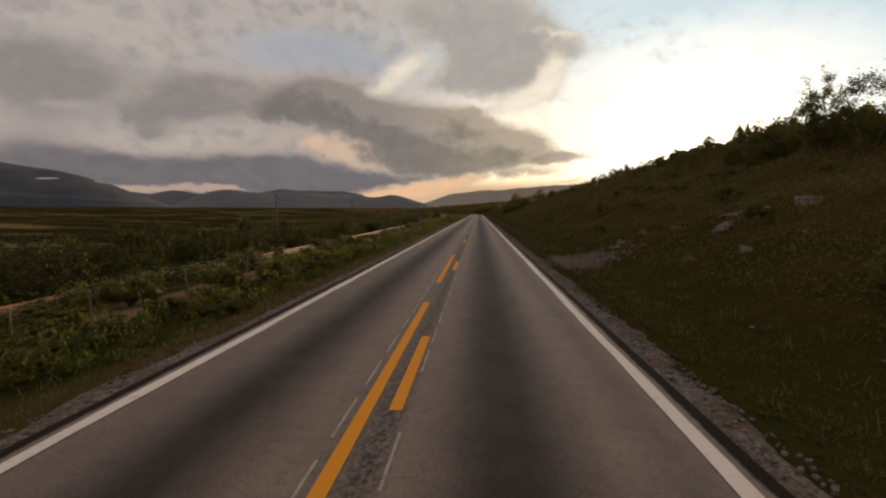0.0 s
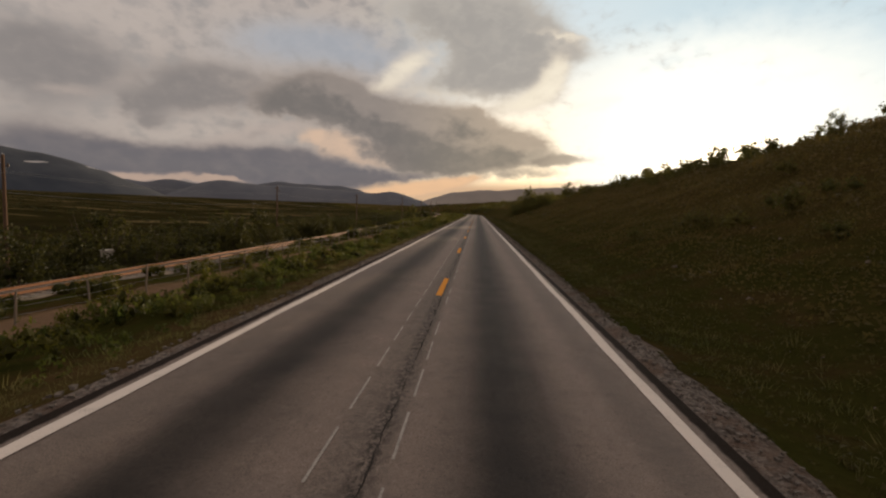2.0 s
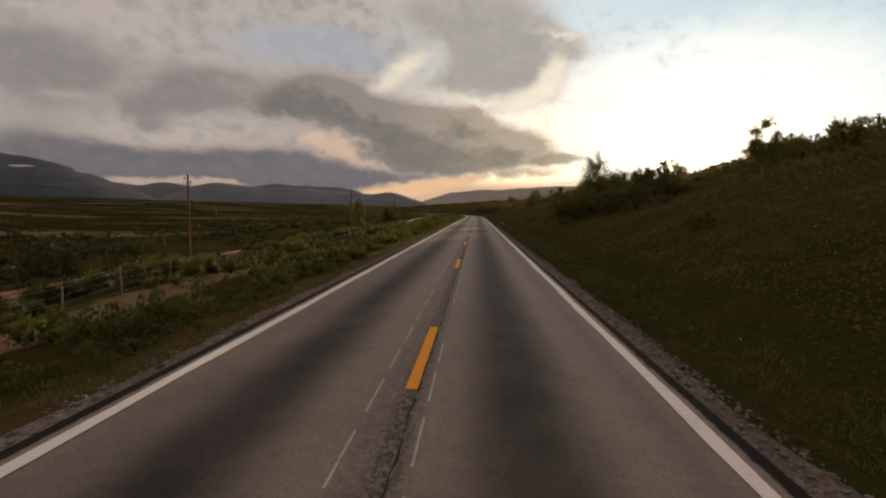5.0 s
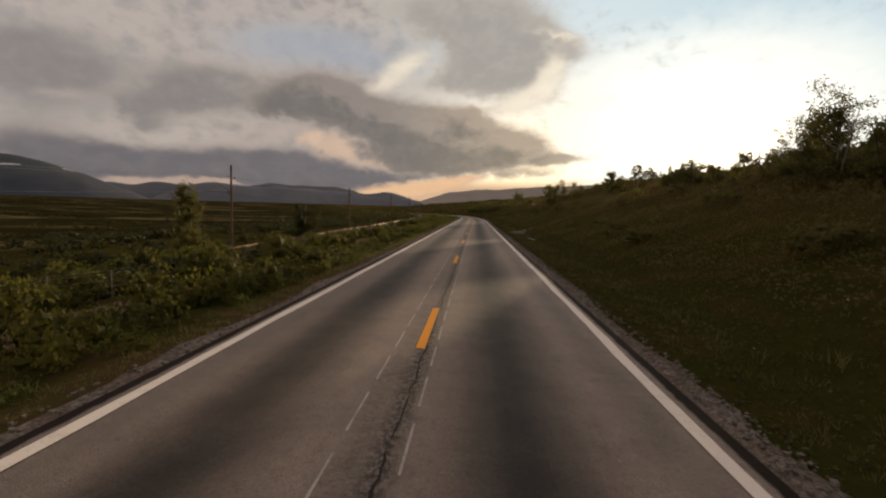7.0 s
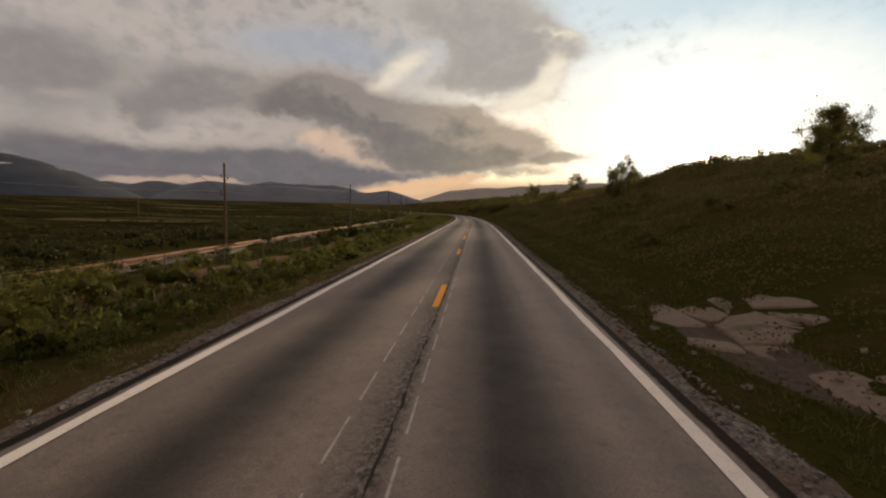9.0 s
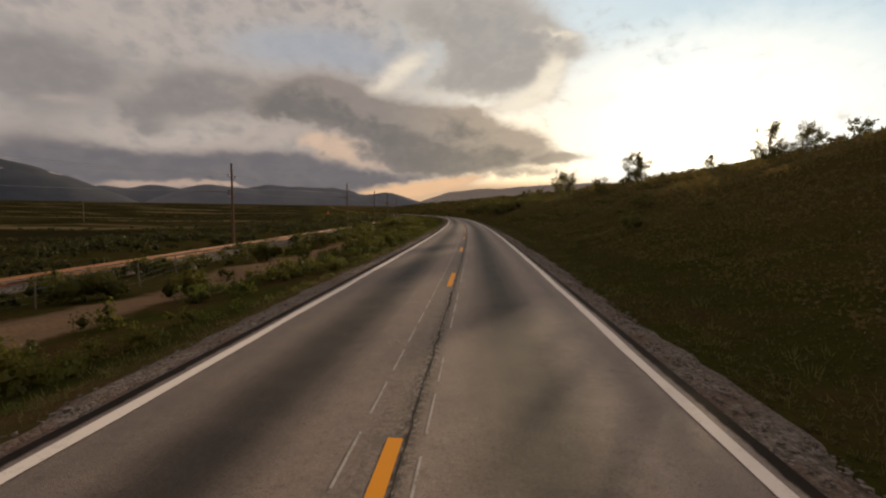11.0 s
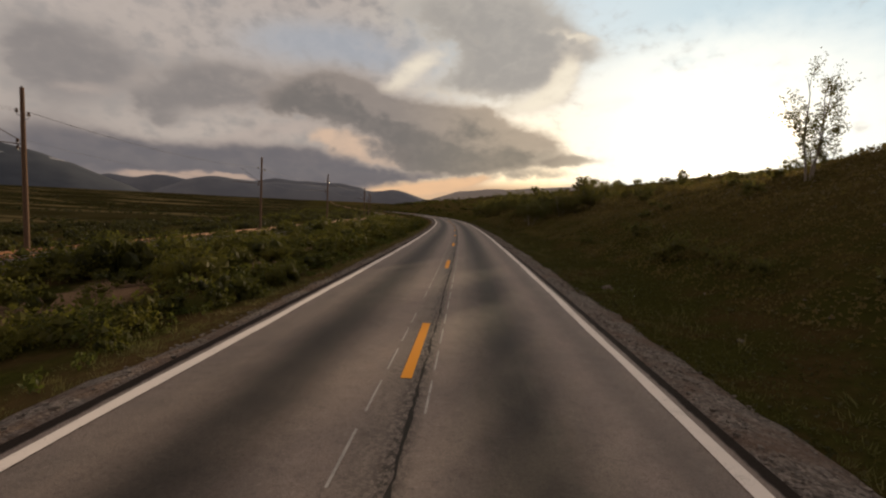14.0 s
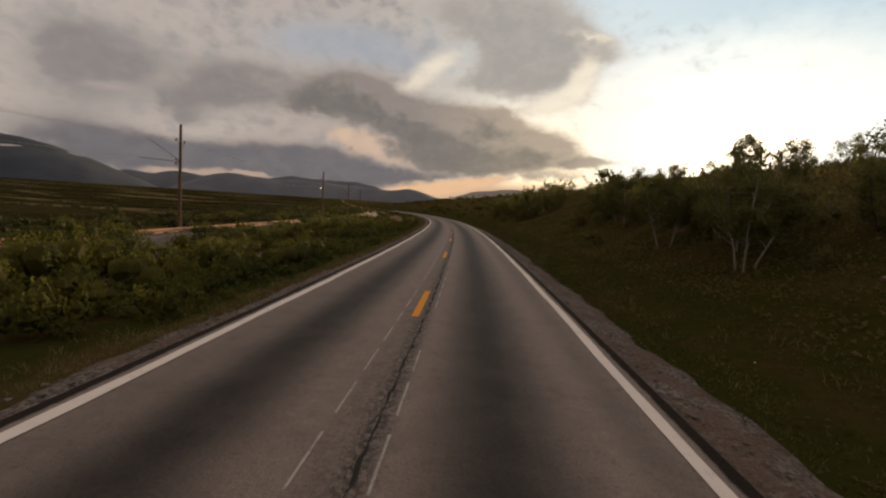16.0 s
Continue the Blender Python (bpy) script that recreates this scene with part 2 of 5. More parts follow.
def material(name, build):
    m = bpy.data.materials.new(name)
    m.use_nodes = True
    t = Tree(m.node_tree)
    out = build(t)
    t.node("ShaderNodeOutputMaterial", Surface=out)
    return m


def principled(t, col, rough=0.9, normal=None, **more):
    n = t.node("ShaderNodeBsdfPrincipled", Roughness=rough)
    t.put(n, "Specular IOR Level", 0.12)
    t.put(n, "Base Color", col if isinstance(col, bpy.types.NodeSocket) else (*col, 1))
    if normal is not None:
        t.put(n, "Normal", normal)
    for k, v in more.items():
        t.put(n, k.replace("_", " "), v)
    return n.outputs[0]


def place(t):
    return t.node("ShaderNodeNewGeometry").outputs["Position"]


def asphalt(t):
    """Worn asphalt: polished wheel tracks, dark oil bands along each lane, a raw strip at the centre joint. UV: lat, s."""
    uv = t.node("ShaderNodeUVMap").outputs[0]
    sp = t.node("ShaderNodeSeparateXYZ", Vector=uv)
    lat, s = sp.outputs[0], sp.outputs[1]
    longw = t.noise(t.node("ShaderNodeCombineXYZ", X=lat, Y=t.math("MULTIPLY", s, 0.02)).outputs[0], 1.6, 3)
    latw = t.math("ADD", lat, t.math("MULTIPLY", t.math("SUBTRACT", longw, 0.5), 0.35))

    def band(c, h, sft):
        return t.smooth(t.math("ABSOLUTE", t.math("SUBTRACT", latw, c)), h + sft, max(h - sft, 0.0))
    grain = t.noise(uv, 75.0, 3, 0.7)
    blot = t.noise(uv, 1.3, 5, 0.6)
    speck = t.noise(uv, 24.0, 5, 0.75)
    col = t.mix(t.smooth(grain, 0.25, 0.75), (0.060, 0.049, 0.044), (0.32, 0.265, 0.236))
    col = t.mix(t.smooth(blot, 0.3, 0.8), col, (0.15, 0.127, 0.116))
    col = t.mix(t.math("MULTIPLY", t.smooth(speck, 0.54, 0.68), 0.65), col, (0.045, 0.039, 0.036))
    col = t.mix(t.math("MULTIPLY", t.smooth(speck, 0.43, 0.31), 0.55), col, (0.34, 0.30, 0.275))
    mottle = t.noise(uv, 5.5, 5, 0.7)
    col = t.mix(t.math("MULTIPLY", t.smooth(mottle, 0.52, 0.70), 0.40), col, (0.070, 0.060, 0.055))
    col = t.mix(t.math("MULTIPLY", t.smooth(mottle, 0.46, 0.32), 0.30), col, (0.27, 0.235, 0.215))
    dark = t.math("MAXIMUM", band(-1.75, 0.56, 0.52), band(1.28, 0.56, 0.50))
    dark = t.math("MULTIPLY", dark, t.math("ADD", 0.78, t.math("MULTIPLY", blot, 0.34)))
    col = t.mix(dark, col, t.mix(t.smooth(speck, 0.35, 0.65), (0.026, 0.0215, 0.0198), (0.010, 0.0088, 0.0082)))
    edge = t.math("MAXIMUM", band(-2.75, 0.12, 0.3), band(2.72, 0.10, 0.3))
    col = t.mix(t.math("MULTIPLY", edge, 0.35), col, (0.06, 0.055, 0.05))
    lip = t.smooth(t.math("ADD", t.math("ABSOLUTE", lat), t.math("MULTIPLY", t.math("SUBTRACT", t.noise(uv, 3.5, 4, 0.7), 0.5), 0.10)), 3.28, 3.33)
    col = t.mix(t.math("MULTIPLY", lip, 0.92), col, (0.011, 0.009, 0.008))
    ragged = t.math("MULTIPLY", t.math("SUBTRACT", t.noise(uv, 5.0, 4, 0.65), 0.5), 0.22)
    raw = t.smooth(t.math("ABSOLUTE", t.math("ADD", t.math("ADD", lat, 0.13), ragged)), 0.40, 0.16)
    stone = t.mix(t.smooth(t.noise(uv, 16.0, 5, 0.85), 0.38, 0.62), (0.018, 0.016, 0.014), (0.24, 0.21, 0.19))
    stone = t.mix(t.smooth(t.noise(uv, 3.2, 5, 0.7), 0.45, 0.7), stone, (0.035, 0.030, 0.027))
    col = t.mix(t.math("MULTIPLY", raw, 0.50), col, t.mix(0.30, stone, (0.075, 0.064, 0.057)))
    pits = t.smooth(t.noise(t.scaled(uv, 1.0, 0.6, 1.0), 15.0, 5, 0.8), 0.45, 0.55)
    col = t.mix(t.math("MULTIPLY", t.math("MULTIPLY", pits, band(0.0, 0.11, 0.13)), 0.85), col, (0.014, 0.012, 0.011))
    col = t.mix(1.0, col, (1.05, 1.0, 0.975), "MULTIPLY")
    h = t.math("ADD", grain, t.math("MULTIPLY", raw, t.math("MULTIPLY", t.noise(uv, 46.0, 4, 0.75), 0.5)))
    return principled(t, col, 0.68, t.bump(h, 0.6, 0.016), Specular_IOR_Level=t.math("MULTIPLY_ADD", lip, -0.19, 0.20))


def worn_paint(c, keep=0.75):
    def build(t):
        p = place(t)
        g = t.noise(p, 60.0, 4, 0.7)
        b = t.noise(p, 4.0, 4, 0.6)
        wear = t.smooth(t.math("ADD", t.math("MULTIPLY", g, 0.6), t.math("MULTIPLY", b, 0.4)), keep, keep - 0.22)
        return principled(t, t.mix(t.math("SUBTRACT", 1.0, wear), c, tuple(x * 0.35 + 0.03 for x in c)), 0.7, t.bump(g, 0.3, 0.005))
    return build


def gravel(t):
    """Crushed stone of mixed sizes with brown fines between."""
    p = place(t)
    v = t.node("ShaderNodeTexVoronoi", Vector=p, Scale=24.0)
    big = t.node("ShaderNodeTexVoronoi", Vector=p, Scale=9.0)
    n = t.noise(p, 1.1, 5, 0.6)
    col = t.mix(v.outputs["Color"], (0.030, 0.025, 0.022), (0.235, 0.200, 0.180))
    col = t.mix(t.math("MULTIPLY", t.smooth(big.outputs["Distance"], 0.42, 0.18), 0.55), col, t.mix(big.outputs["Color"], (0.05, 0.042, 0.038), (0.30, 0.255, 0.235)))
    col = t.mix(t.math("MULTIPLY", t.smooth(n, 0.44, 0.62), 0.75), col, t.mix(t.noise(p, 14.0, 4, 0.7), (0.055, 0.036, 0.026), (0.165, 0.112, 0.086)))
    h = t.math("SUBTRACT", 1.0, t.math("ADD", v.outputs["Distance"], big.outputs["Distance"]))
    return principled(t, col, 0.95, t.bump(h, 0.9, 0.05))


def stone_mat(a, b, moss=0.35):
    def build(t):
        p = place(t)
        g = t.noise(p, 9.0, 6, 0.65)
        n = t.noise(p, 1.4, 4)
        r = t.node("ShaderNodeNewGeometry").outputs["Random Per Island"]
        col = t.mix(g, a, b)
        col = t.mix(t.math("MULTIPLY", r, 0.5), col, tuple(x * 0.55 for x in a))
        col = t.mix(t.math("MULTIPLY", t.smooth(n, 0.5, 0.72), moss), col, (0.05, 0.055, 0.025))
        return principled(t, col, 0.9, t.bump(t.noise(p, 22.0, 5, 0.7), 0.6, 0.03))
    return build


def earth(t):
    """Ground between the plants: moss, heath, dry grass and bare soil. UV: lat, s of the road."""
    p = place(t)
    uv = t.node("ShaderNodeUVMap").outputs[0]
    sp = t.node("ShaderNodeSeparateXYZ", Vector=uv)
    lat = sp.outputs[0]
    n1 = t.noise(p, 0.05, 5, 0.6)
    n2 = t.noise(p, 0.45, 6, 0.65)
    n3 = t.noise(p, 5.0, 5, 0.7)
    green = t.mix(n3, (0.015, 0.017, 0.0045), (0.050, 0.052, 0.013))
    heath = t.mix(n3, (0.022, 0.016, 0.0065), (0.074, 0.052, 0.021))
    straw = t.mix(n3, (0.055, 0.043, 0.017), (0.12, 0.090, 0.038))
    col = t.mix(t.smooth(n2, 0.42, 0.62), green, heath)
    col = t.mix(t.math("MULTIPLY", t.smooth(n1, 0.58, 0.70), 0.45), col, straw)
    n0 = t.noise(t.scaled(p, 0.55, 1.0, 1.0), 0.014, 5, 0.6)
    away = t.smooth(t.math("ABSOLUTE", lat), 45.0, 90.0)
    col = t.mix(t.math("MULTIPLY", away, t.smooth(n0, 0.50, 0.60)), col, t.mix(n2, (0.012, 0.012, 0.006), (0.030, 0.026, 0.012)))
    col = t.mix(t.math("MULTIPLY", away, t.smooth(n0, 0.47, 0.40)), col, t.mix(n2, (0.040, 0.038, 0.015), (0.105, 0.082, 0.038)))
    wob = t.math("ADD", lat, t.math("MULTIPLY", t.math("SUBTRACT", n2, 0.5), 3.2))
    col = t.mix(t.math("MULTIPLY", away, 0.72), col, t.mix(t.smooth(n1, 0.4, 0.62), (0.020, 0.017, 0.008), (0.010, 0.010, 0.0045)))
    pale = t.noise(t.scaled(p, 0.16, 1.0, 1.0), 0.030, 5, 0.62)
    col = t.mix(t.math("MULTIPLY", away, t.math("MULTIPLY", t.smooth(pale, 0.54, 0.62), 0.75)), col, t.mix(n2, (0.075, 0.060, 0.026), (0.19, 0.145, 0.075)))
    # the slope over the right shoulder: olive grass low down, brown heath above
    low = t.math("MULTIPLY", t.smooth(wob, 3.9, 4.6), t.smooth(wob, 16.0, 9.0))
    # heath brown lightened and warmed: glare of the low sun put into it
    col = t.mix(t.math("MULTIPLY", t.smooth(wob, 6.0, 13.0), 0.75), col, t.mix(n3, (0.038, 0.029, 0.010), (0.090, 0.067, 0.025)))
    col = t.mix(t.math("MULTIPLY", low, t.smooth(n2, 0.66, 0.42)), col, t.mix(n3, (0.018, 0.019, 0.005), (0.050, 0.049, 0.013)))
    # broken stone below the cut bank and round the bedrock
    along = sp.outputs[1]
    for s0, l0, ds, dl in ((22.2, 5.6, 2.7, 1.7), (210.4, 5.8, 2.8, 0.7)):
        e1 = t.math("DIVIDE", t.math("SUBTRACT", along, s0), ds)
        e2 = t.math("DIVIDE", t.math("SUBTRACT", lat, l0), dl)
        e = t.math("ADD", t.math("MULTIPLY_ADD", e1, e1, t.math("MULTIPLY", e2, e2)), t.math("MULTIPLY", t.math("SUBTRACT", n2, 0.5), 1.6))
        col = t.mix(t.smooth(e, 1.05, 0.75), col, t.mix(n3, (0.034, 0.027, 0.022), (0.150, 0.116, 0.098)))
    # bare track beside the railway fence
    near = t.math("MULTIPLY", t.smooth(along, 160.0, 178.0), t.smooth(along, 222.0, 186.0))
    off = t.math("ABSOLUTE", t.math("SUBTRACT", t.math("ADD", wob, 11.4), t.math("MULTIPLY", near, 2.5)))
    half = t.math("MULTIPLY_ADD", near, -1.0, 1.8)
    track = t.smooth(t.math("SUBTRACT", off, half), 0.5, -0.5)
    soil = t.mix(n3, (0.120, 0.078, 0.050), (0.25, 0.166, 0.110))
    col = t.mix(t.math("MULTIPLY", track, 0.92), col, soil)
    # dry strip at the edge of the gravel
    strip = t.math("MULTIPLY", t.smooth(wob, -6.0, -4.8), t.smooth(wob, 0.0, -4.0))
    col = t.mix(t.math("MULTIPLY", strip, 0.5), col, t.mix(n3, (0.060, 0.038, 0.018), (0.13, 0.088, 0.042)))
    return principled(t, col, 0.95, t.bump(t.math("ADD", n2, n3), 0.8, 0.25), Specular_IOR_Level=0.0)


def leaf(a, b, c, trans=0.35):
    """Small leaves: colour by leaf and by plant, some light passing through."""
    def build(t):
        p = place(t)
        r = t.node("ShaderNodeNewGeometry").outputs["Random Per Island"]
        n = t.noise(p, 0.35, 3)
        o = t.node("ShaderNodeObjectInfo").outputs["Random"]
        col = t.mix(r, a, b)
        col = t.mix(t.math("MULTIPLY", t.smooth(t.math("ADD", n, t.math("MULTIPLY", o, 0.15)), 0.45, 0.72), 0.75), col, c)
        d = principled(t, col, 0.6, None, Specular_IOR_Level=0.12)
        tr = t.node("ShaderNodeBsdfTranslucent", Color=t.mix(0.5, col, tuple(min(1, x * 2.0) for x in b)))
        return t.node("ShaderNodeMixShader", Fac=trans, **{"1": d, "2": tr.outputs[0]}).outputs[0]
    return build


def bark(a, b):
    def build(t):
        p = place(t)
        n = t.noise(t.scaled(p, 1, 1, 0.25), 14.0, 5, 0.7)
        return principled(t, t.mix(n, a, b), 0.9, t.bump(n, 0.6, 0.02))
    return build


def mountain_mat(a, b, snow=0.0):
    def build(t):
        p = place(t)
        n = t.noise(p, 0.006, 7, 0.6)
        sp = t.node("ShaderNodeSeparateXYZ", Vector=p)
        col = t.mix(t.smooth(n, 0.35, 0.65), a, b)
        # one snow patch high on the near flank
        u = t.math("DIVIDE", t.math("ADD", sp.outputs[0], 1990.0), 17.0)
        v = t.math("DIVIDE", t.math("SUBTRACT", sp.outputs[2], 150.0), 6.0)
        d = t.math("ADD", t.math("MULTIPLY_ADD", u, u, t.math("MULTIPLY", v, v)), t.math("MULTIPLY", t.noise(p, 0.03, 3), 1.2))
        return principled(t, t.mix(t.math("MULTIPLY", t.smooth(d, 1.6, 1.2), snow), col, (0.35, 0.35, 0.37)), 1.0)
    return build


M = {
    "asphalt": material("worn_asphalt", asphalt),
    "white": material("white_paint", worn_paint((0.62, 0.56, 0.52), 0.74)),
    "old_white": material("old_white_paint", worn_paint((0.36, 0.335, 0.31), 0.66)),
    "yellow": material("yellow_paint", worn_paint((0.62, 0.25, 0.018), 0.80)),
    "seam": material("seam", lambda t: principled(t, t.mix(t.noise(place(t), 30.0), (0.012, 0.011, 0.010), (0.04, 0.036, 0.033)), 0.9)),
    "gravel": material("gravel", gravel),
    "pebble": material("pebble", stone_mat((0.07, 0.060, 0.054), (0.24, 0.208, 0.188), 0.1)),
    "rock": material("rock", stone_mat((0.09, 0.073, 0.064), (0.25, 0.205, 0.18), 0.6)),
    "bedrock": material("bedrock", stone_mat((0.10, 0.074, 0.060), (0.29, 0.218, 0.180), 0.85)),
    "ballast": material("ballast", stone_mat((0.10, 0.086, 0.076), (0.23, 0.195, 0.172), 0.2)),
    "earth": material("heath_ground", earth),
    "shrub": material("shrub_leaves", leaf((0.008, 0.011, 0.003), (0.064, 0.066, 0.012), (0.125, 0.110, 0.018), 0.5)),
    "dark_birch": material("dark_birch_leaves", leaf((0.006, 0.009, 0.003), (0.036, 0.037, 0.009), (0.056, 0.050, 0.012), 0.4)),
    "herb": material("herb_leaves", leaf((0.012, 0.018, 0.004), (0.062, 0.078, 0.015), (0.084, 0.080, 0.021), 0.4)),
    "heath": material("heath_twigs", leaf((0.045, 0.034, 0.013), (0.125, 0.090, 0.034), (0.080, 0.082, 0.022), 0.3)),
    # slope colours hold part of the sun's veiling glare: lighter and warmer growth
    "slope": material("slope_growth", leaf((0.044, 0.035, 0.011), (0.094, 0.076, 0.023), (0.122, 0.087, 0.033), 0.42)),
    "foot": material("foot_growth", leaf((0.018, 0.019, 0.005), (0.056, 0.054, 0.014), (0.074, 0.058, 0.020), 0.35)),
    "grass": material("grass_blades", leaf((0.045, 0.055, 0.014), (0.11, 0.11, 0.035), (0.16, 0.125, 0.055))),
    "birch_leaf": material("birch_leaves", leaf((0.030, 0.034, 0.009), (0.090, 0.088, 0.024), (0.11, 0.090, 0.026), 0.5)),
    "birch_bark": material("birch_bark", bark((0.05, 0.04, 0.034), (0.33, 0.29, 0.25))),
    "twig": material("twig_bark", bark((0.025, 0.019, 0.014), (0.075, 0.056, 0.042))),
    "pole": material("pole_wood", bark((0.045, 0.028, 0.020), (0.15, 0.092, 0.062))),
    "post": material("post_wood", bark((0.07, 0.055, 0.045), (0.20, 0.165, 0.135))),
    "steel": material("galvanised_steel", lambda t: principled(t, t.mix(t.noise(place(t), 20.0), (0.16, 0.16, 0.165), (0.30, 0.30, 0.31)), 0.5, None, Metallic=0.8)),
    "rust": material("rusty_rail", lambda t: principled(t, t.mix(t.noise(place(t), 15.0), (0.11, 0.050, 0.026), (0.24, 0.115, 0.062)), 0.6, None, Metallic=0.25)),
    "sleeper": material("sleeper", bark((0.10, 0.08, 0.068), (0.22, 0.19, 0.165))),
    "porcelain": material("insulator_glaze", lambda t: principled(t, (0.07, 0.045, 0.035), 0.2)),
    "petal": material("white_petals", lambda t: principled(t, (0.7, 0.7, 0.66), 0.8)),
    "grey_paint": material("grey_paint", lambda t: principled(t, t.mix(t.noise(place(t), 6.0), (0.36, 0.33, 0.30), (0.5, 0.46, 0.42)), 0.6)),
    "red_paint": material("orange_red_paint", lambda t: principled(t, t.mix(t.noise(place(t), 9.0), (0.38, 0.10, 0.03), (0.52, 0.16, 0.05)), 0.6)),
    # air haze is put into these base colours, bluer and paler with distance
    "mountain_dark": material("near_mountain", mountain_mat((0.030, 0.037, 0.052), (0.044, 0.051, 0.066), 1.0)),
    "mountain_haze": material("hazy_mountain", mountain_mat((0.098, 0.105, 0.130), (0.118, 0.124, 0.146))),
    "mountain_pale_haze": material("pale_haze_mountain", mountain_mat((0.24, 0.222, 0.215), (0.27, 0.245, 0.235))),
}

# ---------------------------------------------------------------- mesh helpers
rng = np.random.default_rng(7)


def raw_mesh(name, v, f, mat, uv=None, smooth=False):
    """A mesh from arrays; f holds faces of one size (3 or 4 corners)."""
    v, f = np.asarray(v, np.float32), np.asarray(f, np.int32)
    me = bpy.data.meshes.new(name)
    k = f.shape[1]
    me.vertices.add(len(v))
    me.vertices.foreach_set("co", v.ravel())
    me.loops.add(f.size)
    me.loops.foreach_set("vertex_index", f.ravel())
    me.polygons.add(len(f))
    me.polygons.foreach_set("loop_start", np.arange(0, f.size, k, dtype=np.int32))
    me.polygons.foreach_set("use_smooth", np.full(len(f), smooth))
    if uv is not None:
        me.uv_layers.new(name="UVMap").data.foreach_set("uv", np.asarray(uv, np.float32)[f.ravel()].ravel())
    me.update(calc_edges=True)
    me.materials.append(M[mat])
    return me


def solid(name, v, f, mat, parent=None, label="", uv=None, smooth=False):
    ob = new(name, raw_mesh(name, v, f, mat, uv, smooth))
    if parent is not None:
        ob.parent = parent
    return tagged(ob, label)


def part(name, bm, mat, parent=None, label="", smooth=False):
    """Links a bmesh as one mesh object under a thing or a part."""
    me = bpy.data.meshes.new(name)
    for face in bm.faces:
        face.smooth = smooth
    bm.to_mesh(me)
    bm.free()
    me.materials.append(M[mat])
    ob = new(name, me)
    if parent is not None:
        ob.parent = parent
    return tagged(ob, label)


def box(bm, x0, y0, z0, x1, y1, z1, bevel=0.0):
    r = bmesh.ops.create_cube(bm, size=1.0, matrix=Matrix.Translation(((x0 + x1) / 2, (y0 + y1) / 2, (z0 + z1) / 2))
                              @ Matrix.Diagonal((x1 - x0, y1 - y0, z1 - z0, 1)))
    if bevel:
        edges = list({e for v in r["verts"] for e in v.link_edges})
        bmesh.ops.bevel(bm, geom=edges, offset=bevel, segments=1, affect="EDGES")


def tube(points, radii, n=6):
    """A tapered tube through points: vertices, quads."""
    pts = np.asarray(points, float)
    d = np.gradient(pts, axis=0)
    d /= np.linalg.norm(d, axis=1)[:, None] + 1e-9
    ref = np.where(np.abs(d[:, 2:3]) > 0.9, [[1.0, 0, 0]], [[0, 0, 1.0]])
    a = np.cross(d, ref)
    a /= np.linalg.norm(a, axis=1)[:, None] + 1e-9
    b = np.cross(d, a)
    ang = np.arange(n) * 2 * math.pi / n
    ring = (a[:, None] * np.cos(ang)[None, :, None] + b[:, None] * np.sin(ang)[None, :, None]) * np.asarray(radii)[:, None, None]
    v = (pts[:, None] + ring).reshape(-1, 3)
    i = np.arange(len(pts) - 1)[:, None] * n
    j = np.arange(n)[None]
    f = np.stack([i + j, i + (j + 1) % n, i + n + (j + 1) % n, i + n + j], -1).reshape(-1, 4)
    return v, f


def joined(pieces):
    vs, fs, k = [], [], 0
    for v, f in pieces:
        vs.append(v)
        fs.append(np.asarray(f) + k)
        k += len(v)
    return np.concatenate(vs), np.concatenate(fs)


def scatter(shapes, x, y, z, size, height, seed):
    """Copies of the shapes, turned and scaled, as one pair of arrays."""
    g = np.random.default_rng(seed)
    pick = g.integers(0, len(shapes), len(x))
    turn = g.uniform(0, 2 * math.pi, len(x))
    vs, fs, k = [], [], 0
    for n, (v, f) in enumerate(shapes):
        i = np.nonzero(pick == n)[0]
        if not len(i):
            continue
        c, s = np.cos(turn[i])[:, None], np.sin(turn[i])[:, None]
        vx = (v[None, :, 0] * c - v[None, :, 1] * s) * size[i][:, None] + x[i][:, None]
        vy = (v[None, :, 0] * s + v[None, :, 1] * c) * size[i][:, None] + y[i][:, None]
        vz = v[None, :, 2] * height[i][:, None] + z[i][:, None]
        vs.append(np.stack([vx, vy, vz], -1).reshape(-1, 3))
        fs.append((f[None] + (np.arange(len(i)) * len(v))[:, None, None] + k).reshape(-1, f.shape[1]))
        k += len(i) * len(v)
    return np.concatenate(vs), np.concatenate(fs)


def smoothstep(v, lo, hi):
    t = np.clip((np.asarray(v, float) - lo) / (hi - lo), 0, 1)
    return t * t * (3 - 2 * t)


def lattice(seed):
    """Smooth noise over the plan, about -1 to 1."""
    g = np.random.default_rng(seed)
    tab = g.uniform(-1, 1, (256, 256))

    def value(x, y):
        xi, yi = np.floor(x), np.floor(y)
        fx, fy = x - xi, y - yi
        fx, fy = fx * fx * (3 - 2 * fx), fy * fy * (3 - 2 * fy)
        i, j = xi.astype(int) % 256, yi.astype(int) % 256
        i1, j1 = (i + 1) % 256, (j + 1) % 256
        return (tab[i, j] * (1 - fx) + tab[i1, j] * fx) * (1 - fy) + (tab[i, j1] * (1 - fx) + tab[i1, j1] * fx) * fy
    return value


N1, N2, N3 = lattice(1), lattice(2), lattice(3)

